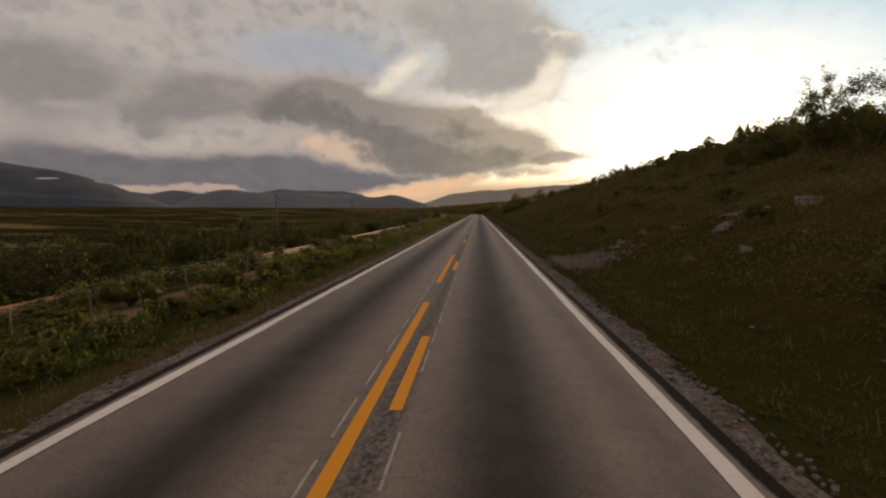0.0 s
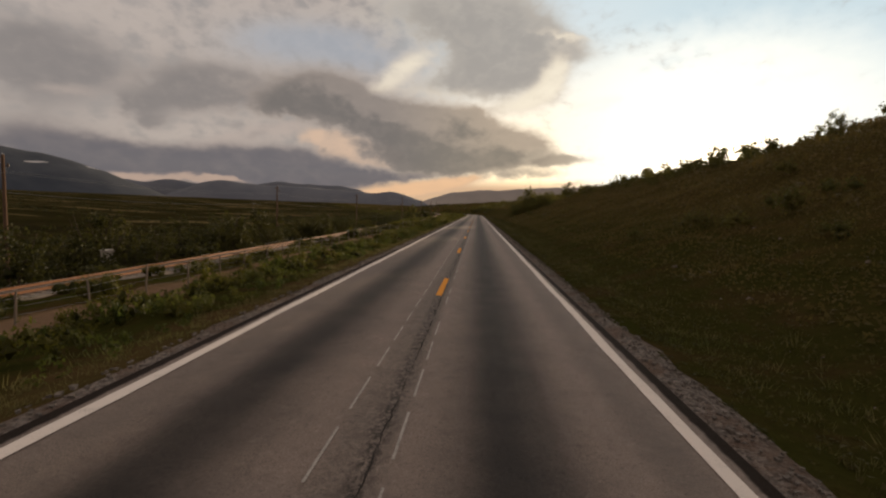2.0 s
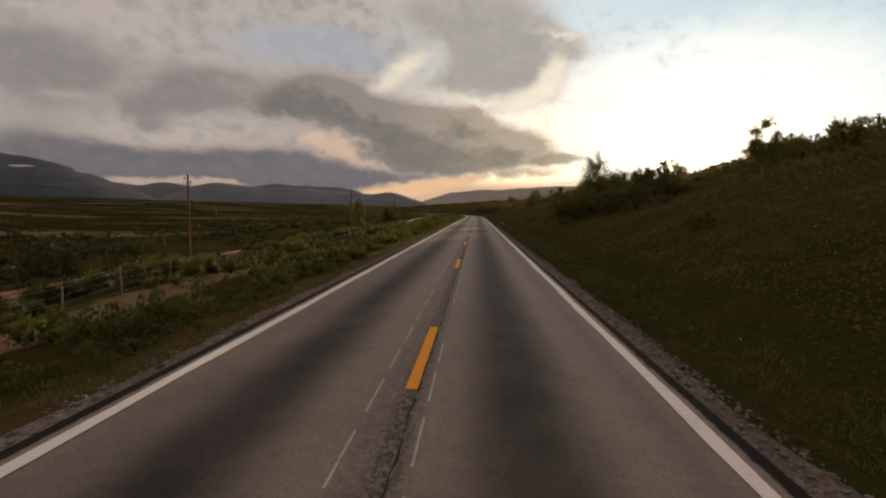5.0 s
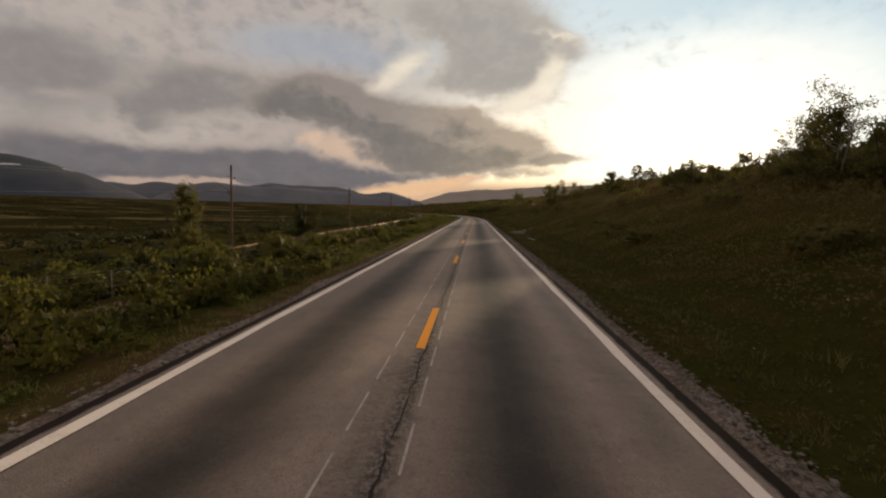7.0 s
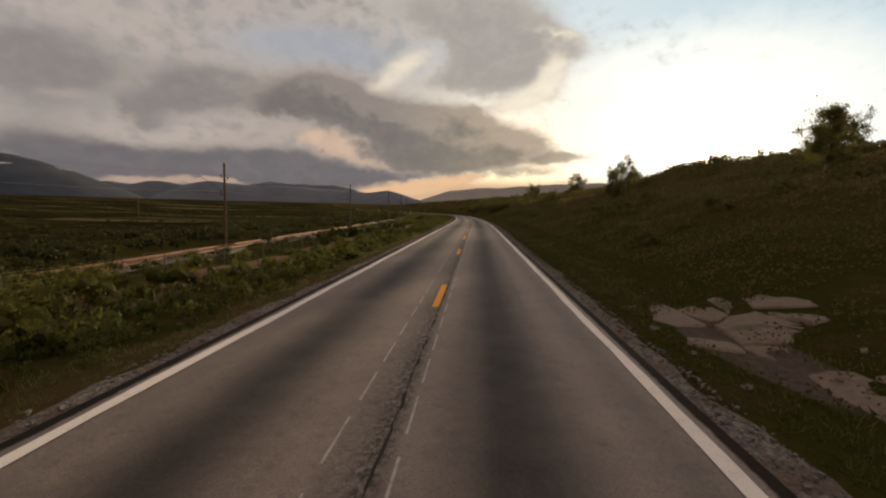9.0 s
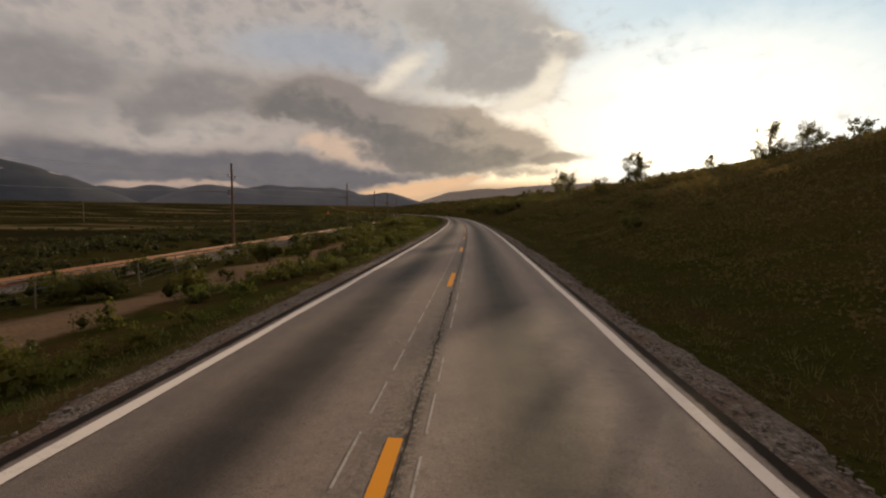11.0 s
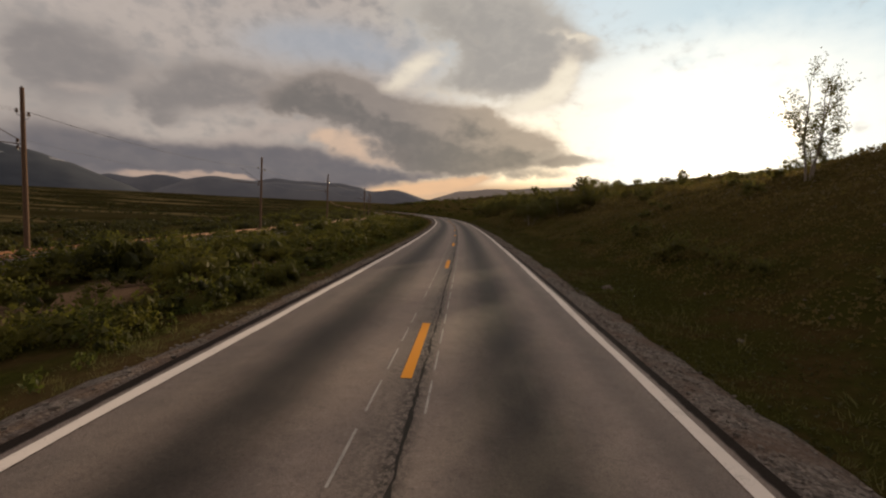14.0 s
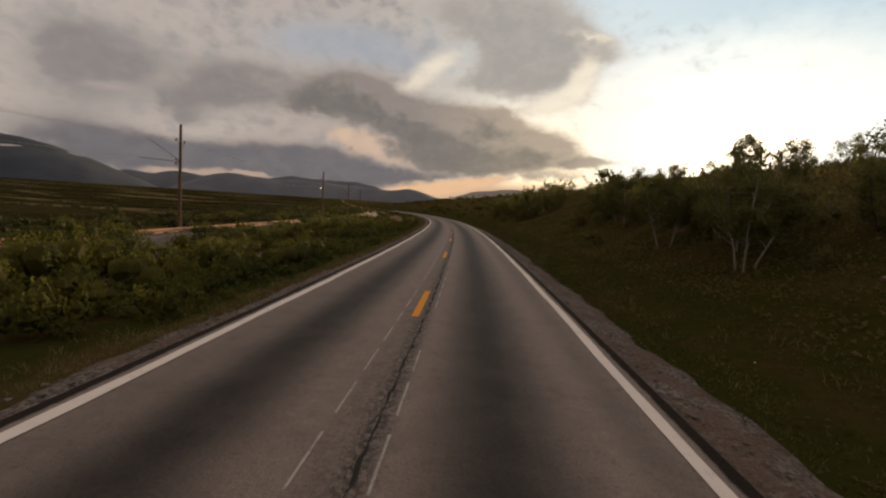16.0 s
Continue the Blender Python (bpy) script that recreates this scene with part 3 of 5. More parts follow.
# ---------------------------------------------------------------- lie of the land
HILL_LAT = (3.6, 4.8, 6.0, 10.0, 16.0, 24.0, 36.0, 55.0, 80.0, 140.0, 400.0)
HILL_Z = (-0.12, -0.26, -0.22, 1.1, 3.25, 5.7, 8.6, 12.0, 14.8, 16.0, 16.0)
SWELL_S = (-40, 0, 20, 45, 62, 80, 100, 122, 150, 180, 215, 242, 262, 280, 300, 318, 340, 362, 382, 400, 420, 442, 470, 520, 620)
SWELL = (-0.08, -0.09, 0.0, 0.16, 0.34, 0.40, 0.27, 0.17, 0.16, 0.04, -0.04, -0.06, 0.05, 0.19, -0.02, -0.05, 0.03, -0.19, -0.23, -0.19, -0.13, -0.07, -0.11, -0.22, -0.25)
LEFT_LAT = (-2500, -800, -250, -90, -45, -30, -24, -18, -12, -9, -5.5, -4.3, -3.6)
LEFT_A = (8, -4, -10, -8.5, -6.2, -4.6, -3.7, -2.3, -1.42, -1.0, -0.5, -0.24, -0.12)
LEFT_B = (8, -4, -9, -6.5, -3.6, -2.6, -2.1, -1.65, -1.25, -0.95, -0.5, -0.24, -0.12)


def ground_z(x, y, rough=True):
    s, lat = road_sl(x, y)
    base = np.interp(lat, HILL_LAT, HILL_Z)
    weight = np.interp(lat, (6, 16, 24, 36, 55, 80, 140), (0, 0.22, 0.65, 1.0, 0.4, 0.1, 0))
    hill = base * (1 + np.interp(s, SWELL_S, SWELL) * weight)
    hill = hill * (1 - 0.7 * smoothstep(s, 560, 1200)) if rough else hill
    k = smoothstep(s, 120, 235)
    left = np.interp(lat, LEFT_LAT, LEFT_A) * (1 - k) + np.interp(lat, LEFT_LAT, LEFT_B) * k
    z = np.where(lat > 0, hill, left)
    z = np.where(np.abs(lat) < 3.6, -0.12, z)
    z = z + road_z(s) * smoothstep(np.abs(lat), 26, 7)
    if rough:
        out = smoothstep(np.abs(lat), 5.0, 12.0)
        z = z + out * (0.28 * N1(x / 5.3, y / 5.3) + 0.12 * N2(x / 1.9, y / 1.9))
        z = z + smoothstep(lat, 9, 26) * 0.55 * N3(x / 11, y / 11)
        z = z + smoothstep(-lat, 60, 260) * (2.2 * N3(x / 70, y / 70) + 1.0 * N1(x / 28, y / 28))
    # the valley floor far off rises to the foot of the mountains
    r = np.hypot(x, y - 180)
    far = smoothstep(r, 600, 1500)
    rise = 0.0068 * r + 3.0 * N3(x / 300, y / 300)
    return z * (1 - far) + rise * far


def spread(*stretches):
    out = []
    for a, b, step in stretches:
        out.append(np.arange(a, b, step))
    return np.concatenate(out)


gx = spread((-60, -3, 0.85), (-3, 3, 1.5), (3, 40, 0.6), (40, 90, 1.5))
g1 = 90 * 1.13 ** np.arange(0, 33)
gx = np.concatenate([-(60 * 1.13 ** np.arange(36, 0, -1)), gx, g1])
gy = np.concatenate([-20 - 8 * 1.4 ** np.arange(9, 0, -1), np.arange(-20, 440, 1.4), np.arange(440, 640, 3), 640 * 1.09 ** np.arange(0, 24)])
GX, GY = np.meshgrid(gx, gy)
GZ = ground_z(GX, GY)
nx, ny = len(gx), len(gy)
ii, jj = np.meshgrid(np.arange(nx - 1), np.arange(ny - 1))
q0 = (jj * nx + ii).ravel()
GS, GL = road_sl(GX, GY)
tagged(solid("ground", np.stack([GX, GY, GZ], -1).reshape(-1, 3), np.stack([q0, q0 + 1, q0 + nx + 1, q0 + nx], -1), "earth",
             uv=np.stack([GL.ravel(), GS.ravel()], -1), smooth=True),
       "mossy heath ground with grass and bare soil", "ground", kind="structure")


def ribbon(s, edges, z, mat, name, parent=None, label=""):
    """A strip along the road: edges are the lateral places, z their heights."""
    s = np.asarray(s, float)
    lat = np.asarray(edges, float)
    if lat.ndim == 1:
        lat = np.tile(lat, (len(s), 1))
    zz = np.asarray(z, float)
    if zz.ndim == 1:
        zz = np.tile(zz, (len(s), 1))
    S = np.repeat(s[:, None], lat.shape[1], 1)
    X, Y = road_xy(S, lat)
    Z = zz + road_z(S)
    n = lat.shape[1]
    a, b = np.meshgrid(np.arange(n - 1), np.arange(len(s) - 1))
    k = (b * n + a).ravel()
    return solid(name, np.stack([X, Y, Z], -1).reshape(-1, 3), np.stack([k, k + 1, k + n + 1, k + n], -1), mat, parent, label,
                 np.stack([lat.ravel(), S.ravel()], -1), smooth=True)


# ---------------------------------------------------------------- road
S_ROAD = np.arange(-30, 760, 2.0)
road = ribbon(S_ROAD, (-3.58, -3.46, -2.5, -1.7, -0.8, 0, 0.8, 1.4, 2.5, 3.46, 3.60), (-0.14, -0.02, -0.012, -0.02, -0.004, 0, -0.004, -0.02, -0.012, -0.02, -0.14), "asphalt", "road")
tagged(road, "grey worn asphalt country road with dark lane bands", "road", kind="structure")
PAINT = 0.006
wob = lambda s, k: 0.012 * np.sin(s * 0.9 + k) + 0.008 * np.sin(s * 2.3 + 2 * k)
s_l = np.arange(-30, 760, 1.0)
for c, k in ((-HALF, 0.0), (HALF, 2.0)):
    e = np.stack([c - 0.085 + wob(s_l, k), c + 0.085 + wob(s_l, k + 1)], -1)
    ribbon(s_l, e, np.full(e.shape, PAINT - 0.014), "white", "edge_line", road, "worn white edge line")


def stripe(s0, s1, c, width, mat, name, label=""):
    n = max(2, int((s1 - s0) / 1.0) + 1)
    s = np.linspace(s0, s1, n)
    ribbon(s, (c - width / 2, c + width / 2), (PAINT, PAINT), mat, name, road, label)


DASH = 22.8          # far end of the last long dash
for k in range(1, 60):
    stripe(DASH + 12 * k - 3.0, DASH + 12 * k, -0.05 - 0.10 * float(smoothstep(12 * k, 200, 270)), 0.15, "yellow", "yellow_dash")
for k in (0, -1, -2, -3):
    stripe(DASH + 12 * k - 9.0, DASH + 12 * k, -0.27, 0.15, "yellow", "yellow_dash")
    stripe(DASH + 12 * k - 6.0, DASH + 12 * k - 3.0, 0.06, 0.15, "yellow", "yellow_dash")
# thin old marks on both sides of the joint
thin = []
g = np.random.default_rng(3)
for c, shift in ((-0.45, 0.0), (0.20, 0.3)):
    s = -20.0 + shift
    while s < 470:
        n = 0.94 + g.uniform(-0.05, 0.05)
        if g.uniform() < 0.93:
            ss = np.array([s, s, s + n, s + n])
            ll = np.array([c - 0.014, c + 0.014, c + 0.014, c - 0.014])
            X, Y = road_xy(ss, ll)
            thin.append((np.stack([X, Y, np.full(4, PAINT - 0.002) + road_z(ss)], -1), np.array([[0, 1, 2, 3]])))
        s += n + 0.41
v, f = joined(thin)
tagged(solid("thin_line", v, f, "old_white", road, "thin broken white lines beside the joint"), kind="stuff")
# open joint between the two lanes
s_c = np.arange(36, 470, 0.075)
nz = N1(s_c / 4.0, s_c * 0) * 0.022 + N2(s_c / 0.6, s_c * 0 + 9.5) * 0.026 + N3(s_c / 0.13, s_c * 0 + 1.5) * 0.020
wd = np.interp(s_c, (36, 60, 230, 300), (0.3, 0.75, 0.75, 1.25)) * (0.004 + (0.012 * np.clip(N3(s_c / 6, s_c * 0 + 3.5) + 0.35, 0, 1) + 0.012) * np.clip(0.55 + 0.9 * N2(s_c / 0.24, s_c * 0), 0.05, 1.6) + 0.026 * np.clip(N1(s_c / 0.9, s_c * 0 + 6.5) - 0.4, 0, 1))
e = np.stack([0.035 + nz - wd, 0.035 + nz + wd], -1)
ribbon(s_c, e, np.full(e.shape, 0.0045), "seam", "joint_crack", road, "dark open crack along the centre joint")
# two small survey marks


def mark(bars):
    ps = []
    for s0, l0, s1, l1 in bars:
        dx, dy = l1 - l0, s1 - s0
        n = math.hypot(dx, dy)
        ox, oy = -dy / n * 0.02, dx / n * 0.02
        ps.append((np.array([[l0 - ox, s0 - oy, PAINT], [l1 - ox, s1 - oy, PAINT], [l1 + ox, s1 + oy, PAINT], [l0 + ox, s0 + oy, PAINT]]), np.array([[0, 1, 2, 3]])))
    a, b = joined(ps)
    solid("survey_mark", a, b, "old_white", road, "small pale survey mark")


mark(((28.5, -0.98, 28.5, -0.62), (28.5, -0.84, 27.9, -0.80)))
mark(((28.9, 0.44, 28.15, 0.46), (28.15, 0.46, 28.15, 0.88)))

# gravel shoulders
for side, name in ((-1, "shoulder_left"), (1, "shoulder_right")):
    s_g = np.arange(-30, 640, 0.25)
    wide = 0.36 + 0.30 * smoothstep(s_g, 235, 260) * smoothstep(-s_g, -310, -285) if side < 0 else 0.40 + 0.34 * smoothstep(s_g, 235, 270)
    outer = 3.68 + wide + 0.12 * N1(s_g / 3.1, s_g * 0 + side) + 0.09 * N2(s_g / 1.1, s_g * 0) + 0.07 * N3(s_g / 0.5, s_g * 0 + 2)
    e = np.stack([side * np.full(len(s_g), 3.46 if side < 0 else 3.50), side * np.full(len(s_g), 3.78), side * (3.78 + outer) / 2, side * outer, side * (outer + 0.12)], -1)
    zz = np.stack([np.full(len(s_g), -0.10), -0.075 + 0.02 * N2(s_g, s_g * 0), -0.12 + 0.03 * N1(s_g, s_g * 0 + 4), np.full(len(s_g), -0.19), np.full(len(s_g), -0.5)], -1)
    if side < 0:
        e, zz = e[:, ::-1], zz[:, ::-1]
    tagged(ribbon(s_g, e, zz, "gravel", name), "grey gravel shoulder along the asphalt", "shoulder", kind="structure")


def pebble_shape(seed):
    g = np.random.default_rng(seed)
    bm = bmesh.new()
    bmesh.ops.create_cube(bm, size=1.0)
    v = np.array([p.co for p in bm.verts]) + g.uniform(-0.22, 0.22, (8, 3))
    f = np.array([[p.index for p in q.verts] for q in bm.faces])
    bm.free()
    return v * (1, 0.8, 0.6), f


PEB = [pebble_shape(k) for k in range(7)]
g = np.random.default_rng(11)
n = 18000
s = g.uniform(2, 400, n)
side = np.where(g.uniform(size=n) < 0.70, 1, -1)
lat = side * (3.60 + g.uniform(0, 1, n) ** 0.8 * np.where(side > 0, 0.50 + 0.32 * smoothstep(s, 235, 270), 0.42 + 0.26 * smoothstep(s, 235, 260) * smoothstep(-s, -310, -285)))
X, Y = road_xy(s, lat)
size = 0.022 + 0.040 * g.uniform(size=n) ** 2.0
Z = -0.062 - 0.105 * smoothstep(np.abs(lat), 3.75, 4.3) + road_z(s)
v, f = scatter(PEB, X, Y, Z, size, size, 12)
tagged(solid("shoulder_stones", v, f, "pebble"), "loose grey stones on the road shoulder", "gravel", kind="stuff")

# ---------------------------------------------------------------- railway
RAIL_S = (-40, 60, 120, 175, 235, 290, 350, 420, 520, 640)
RAIL_LAT = (-24.0, -24.4, -24.2, -22.8, -21.7, -21.2, -20.8, -20.4, -20.0, -20.0)
RAIL_Z = (-3.1, -3.1, -3.0, -2.3, -1.65, -1.28, -1.1, -1.05, -1.1, -1.1)


def rail_at(s):
    s = np.asarray(s, float)
    k = np.linspace(-8, 8, 9)
    return (np.mean([np.interp(s + d, RAIL_S, RAIL_LAT) for d in k], axis=0), np.mean([np.interp(s + d, RAIL_S, RAIL_Z) for d in k], axis=0))


railway = tagged(new("railway_track"), "single railway track on a stone ballast bank", "railway")
s_r = np.arange(-30, 560, 2.5)
rl, rz = rail_at(s_r)
sec = ((-3.2, -1.5), (-2.5, -0.75), (-1.75, -0.16), (-1.0, -0.13), (1.0, -0.13), (1.75, -0.16), (2.35, -0.75), (2.9, -1.5))


def along_rail(sec, s, name, mat, parent, label=""):
    a, z = rail_at(s)
    lat = np.stack([a + o for o, h in sec], -1)
    zz = np.stack([z + h for o, h in sec], -1)
    X, Y = road_xy(np.repeat(s[:, None], len(sec), 1), lat)
    k = len(sec)
    p, q = np.meshgrid(np.arange(k - 1), np.arange(len(s) - 1))
    c = (q * k + p).ravel()
    return solid(name, np.stack([X, Y, zz], -1).reshape(-1, 3), np.stack([c, c + 1, c + k + 1, c + k], -1), mat, parent, label, smooth=False)


along_rail(sec, s_r, "ballast_bank", "ballast", railway, "pale stone ballast")
for o in (-0.75, 0.75):
    pr = [(o - 0.07, -0.10), (o - 0.012, -0.08), (o - 0.012, 0.02), (o - 0.036, 0.03), (o - 0.036, 0.06), (o + 0.036, 0.06), (o + 0.036, 0.03), (o + 0.012, 0.02), (o + 0.012, -0.08), (o + 0.07, -0.10)]
    along_rail(pr, s_r, "rail", "rust", railway, "rust-brown steel rail")
s_t = np.arange(-28, 480, 0.65)
a, z = rail_at(s_t)
X, Y = road_xy(s_t, a)
bm = bmesh.new()
bmesh.ops.create_cube(bm, size=1.0)
tie = (np.array([p.co for p in bm.verts]) * (2.5, 0.25, 0.16), np.array([[p.index for p in q.verts] for q in bm.faces]))
bm.free()
tie_mesh = raw_mesh("sleeper", *tie, "sleeper")
rest = []
for q, x, y, zz in zip(s_t, X, Y, z):
    if 195 < q < 385:
        ob = new("sleeper", tie_mesh)
        ob.parent = railway
        ob.matrix_local = pose(float(x), float(y), float(zz) - 0.17, 0, 0, heading(q))
    else:
        rest.append((tie[0] @ np.array(Matrix.Rotation(-radians(heading(q)), 3, "Z")) + (x, y, zz - 0.17), tie[1]))
v, f = joined(rest)
tagged(solid("sleeper", v, f, "sleeper", railway, "weathered sleepers"), kind="stuff")
# stones on the bank's flank towards the road
g = np.random.default_rng(5)
n = 5000
s = g.uniform(10, 440, n)
a, z = rail_at(s)
u = g.uniform(0, 1, n)
X, Y = road_xy(s, a + 1.7 + 1.1 * u)
v, f = scatter(PEB, X, Y, z - 0.16 - 1.15 * u, 0.10 + 0.12 * g.uniform(size=n) ** 2, 0.10 + 0.10 * g.uniform(size=n) ** 2, 6)
tagged(solid("ballast_stones", v, f, "ballast", railway, "loose ballast stones"), kind="stuff")

# ---------------------------------------------------------------- power poles
POLES = ((20.0, -34.0, 5.0), (74.7, -33.3, 5.0), (117.1, -32.2, 5.1), (155.3, -29.1, 5.2), (204.8, -26.0, 6.5), (245.3, -24.2, 6.2), (292.5, -24.3, 6.7), (338.0, -23.7, 7.4),
         (366.3, -22.9, 6.9), (395.7, -22.8, 7.2), (438.1, -22.0, 6.7), (480, -24, 6.8), (525, -24, 7.0))
tops = []
for k, (s, lat, top) in enumerate(POLES):
    x, y = (float(c) for c in road_xy(s, lat))
    zb = float(ground_z(np.array([x]), np.array([y]))[0])
    h = top - zb
    pole = tagged(new("power_pole"), "brown wooden power pole with small insulators beside the railway", "power pole", "power poles along the railway")
    pole.matrix_world = pose(x, y, zb, 0, 0, heading(s))
    lean = (rng.uniform(-0.07, 0.07), rng.uniform(-0.05, 0.05))
    zs = np.linspace(-0.6, h, 8)
    v, f = tube([(lean[0] * max(t, 0) / h, lean[1] * max(t, 0) / h, t) for t in zs], np.linspace(0.145, 0.10, 8), 9)
    solid("shaft", v, f, "pole", pole, smooth=True)
    cap, cf = tube([(lean[0], lean[1], h), (lean[0], lean[1], h + 0.05), (lean[0], lean[1], h + 0.10)], (0.10, 0.07, 0.015), 9)
    solid("cap", cap, cf, "steel", pole)
    late = s > 200
    for dz, side in ((-1.35, -1), (-1.55, 1), (-2.95, -1), (-3.3, -1)) if late else ((-0.5, -1), (-0.9, 1)):
        px = side * 0.34
        v, f = tube([(lean[0], 0, h + dz - 0.12), (lean[0] + px * 0.8, 0, h + dz - 0.1), (lean[0] + px, 0, h + dz), (lean[0] + px, 0, h + dz + 0.1)], (0.025, 0.025, 0.022, 0.018), 6)
        solid("bracket", v, f, "steel", pole)
        v, f = tube([(lean[0] + px, 0, h + dz + 0.05), (lean[0] + px, 0, h + dz + 0.10), (lean[0] + px, 0, h + dz + 0.16), (lean[0] + px, 0, h + dz + 0.22), (lean[0] + px, 0, h + dz + 0.27)], (0.075, 0.085, 0.05, 0.07, 0.02), 8)
        solid("insulator", v, f, "porcelain", pole, smooth=True)
    if late:
        v, f = tube([(lean[0], 0, h - 3.0), (-1.3, -0.2, h - 2.92), (-3.0, -0.6, h - 2.86)], (0.035, 0.03, 0.022), 6)
        solid("arm", v, f, "pole", pole, "thin dark arm away from the track")
        v, f = tube([(lean[0] - 0.1, 0, h - 2.85), (-0.75, -1.0, h - 2.1), (-1.35, -2.0, h - 1.4)], (0.02, 0.018, 0.012), 5)
        solid("stay", v, f, "pole", pole, "slanting stay")
    tops.append((x, y, zb + h))
for off in ((0.34, -1.3), (-0.34, -1.1), (-0.34, -2.7)):
    ps = []
    for (x0, y0, z0), (x1, y1, z1) in zip(tops, tops[1:]):
        t = np.linspace(0, 1, 9)
        sag = -0.55 * 4 * t * (1 - t)
        ps.append(np.stack([x0 + (x1 - x0) * t + off[0], y0 + (y1 - y0) * t, z0 + (z1 - z0) * t + off[1] + sag], -1)[:-1])
    ps = np.concatenate(ps)
    v, f = tube(ps, np.full(len(ps), 0.007), 4)
    tagged(solid("power_line", v, f, "steel"), "thin dark power wire hung from the poles", "power line", "power wires")

# ---------------------------------------------------------------- railway fence
fence = tagged(new("railway_fence"), "wire fence on grey wooden posts beside the railway", "fence")
FENCE_S = (-20, 60, 130, 190, 240, 290, 340, 430)
FENCE_LAT = (-12.6, -12.2, -12.4, -13.4, -14.4, -15.4, -15.8, -16.0)
post_mesh = None
pts = []
g = np.random.default_rng(8)
for s in np.arange(4, 420, 2.6):
    lat = float(np.interp(s, FENCE_S, FENCE_LAT)) + g.uniform(-0.1, 0.1)
    x, y = (float(c) for c in road_xy(s, lat))
    z = float(ground_z(np.array([x]), np.array([y]))[0])
    if post_mesh is None:
        v, f = tube([(0, 0, -0.3), (0.01, 0, 0.4), (0.0, 0.01, 1.0), (0.005, 0, 1.22), (0, 0, 1.25)], (0.034, 0.032, 0.031, 0.029, 0.008), 7)
        post_mesh = raw_mesh("post", v, f, "post")
    p = new("post", post_mesh)
    p.parent = fence
    p.matrix_local = pose(x, y, z, g.uniform(-4, 4), g.uniform(-4, 4), g.uniform(0, 360)) @ Matrix.Diagonal((1, 1, g.uniform(0.76, 0.95), 1))
    pts.append((x, y, z))
pts = np.array(pts)
for h in (0.25, 0.5, 0.75, 1.0, 1.12):
    v, f = tube(pts + (0, 0, h), np.full(len(pts), 0.003), 4)
    solid("wire", v, f, "steel", fence, "thin steel wire")

# ---------------------------------------------------------------- plants


def leaves(centres, size, g, up=0.5, long=1.5, out=None):
    """One small three-cornered leaf at each centre; out: the way each one faces, more or less."""
    n = len(centres)
    d = g.normal(size=(n, 3)) + (0, 0, up) if out is None else 0.75 * g.normal(size=(n, 3)) + out
    d /= np.linalg.norm(d, axis=1)[:, None]
    r = g.normal(size=(n, 3))
    a = np.cross(d, r)
    a /= np.linalg.norm(a, axis=1)[:, None] + 1e-9
    b = np.cross(d, a)
    sz = size * g.uniform(0.6, 1.35, n)[:, None]
    v = np.stack([centres - b * sz * long * 0.55, centres + a * sz * 0.6 + b * sz * 0.3, centres - a * sz * 0.6 + b * sz * 0.45], 1).reshape(-1, 3)
    return v, np.arange(3 * n).reshape(-1, 3)


def tri(pair):
    """Quads cut into triangles."""
    v, f = pair
    f = np.asarray(f)
    return v, np.concatenate([f[:, [0, 1, 2]], f[:, [0, 2, 3]]])


OCTA = (np.array([(1, 0, 0), (0, 1, 0), (-1, 0, 0), (0, -1, 0), (0, 0, 1), (0, 0, -1)], float),
        np.array([(0, 1, 4), (1, 2, 4), (2, 3, 4), (3, 0, 4), (1, 0, 5), (2, 1, 5), (3, 2, 5), (0, 3, 5)]))


def lump(g, split=1):
    """A knobbly ball of radius about 1."""
    v, f = OCTA
    for k in range(split):
        m = len(v)
        mids = np.concatenate([(v[f[:, 0]] + v[f[:, 1]]) / 2, (v[f[:, 1]] + v[f[:, 2]]) / 2, (v[f[:, 2]] + v[f[:, 0]]) / 2])
        v = np.concatenate([v, mids])
        i = np.arange(len(f))
        x, y, z = m + i, m + len(f) + i, m + 2 * len(f) + i
        f = np.concatenate([np.stack(q, -1) for q in ((f[:, 0], x, z), (x, f[:, 1], y), (z, y, f[:, 2]), (x, y, z))])
        v = v / np.linalg.norm(v, axis=1)[:, None]
    wave = g.normal(size=(3, 3)) * 2.2
    return v * (1 + 0.10 * np.sin(v @ wave[0] + 1) + 0.10 * np.sin(v @ wave[1] * 1.7))[:, None], f


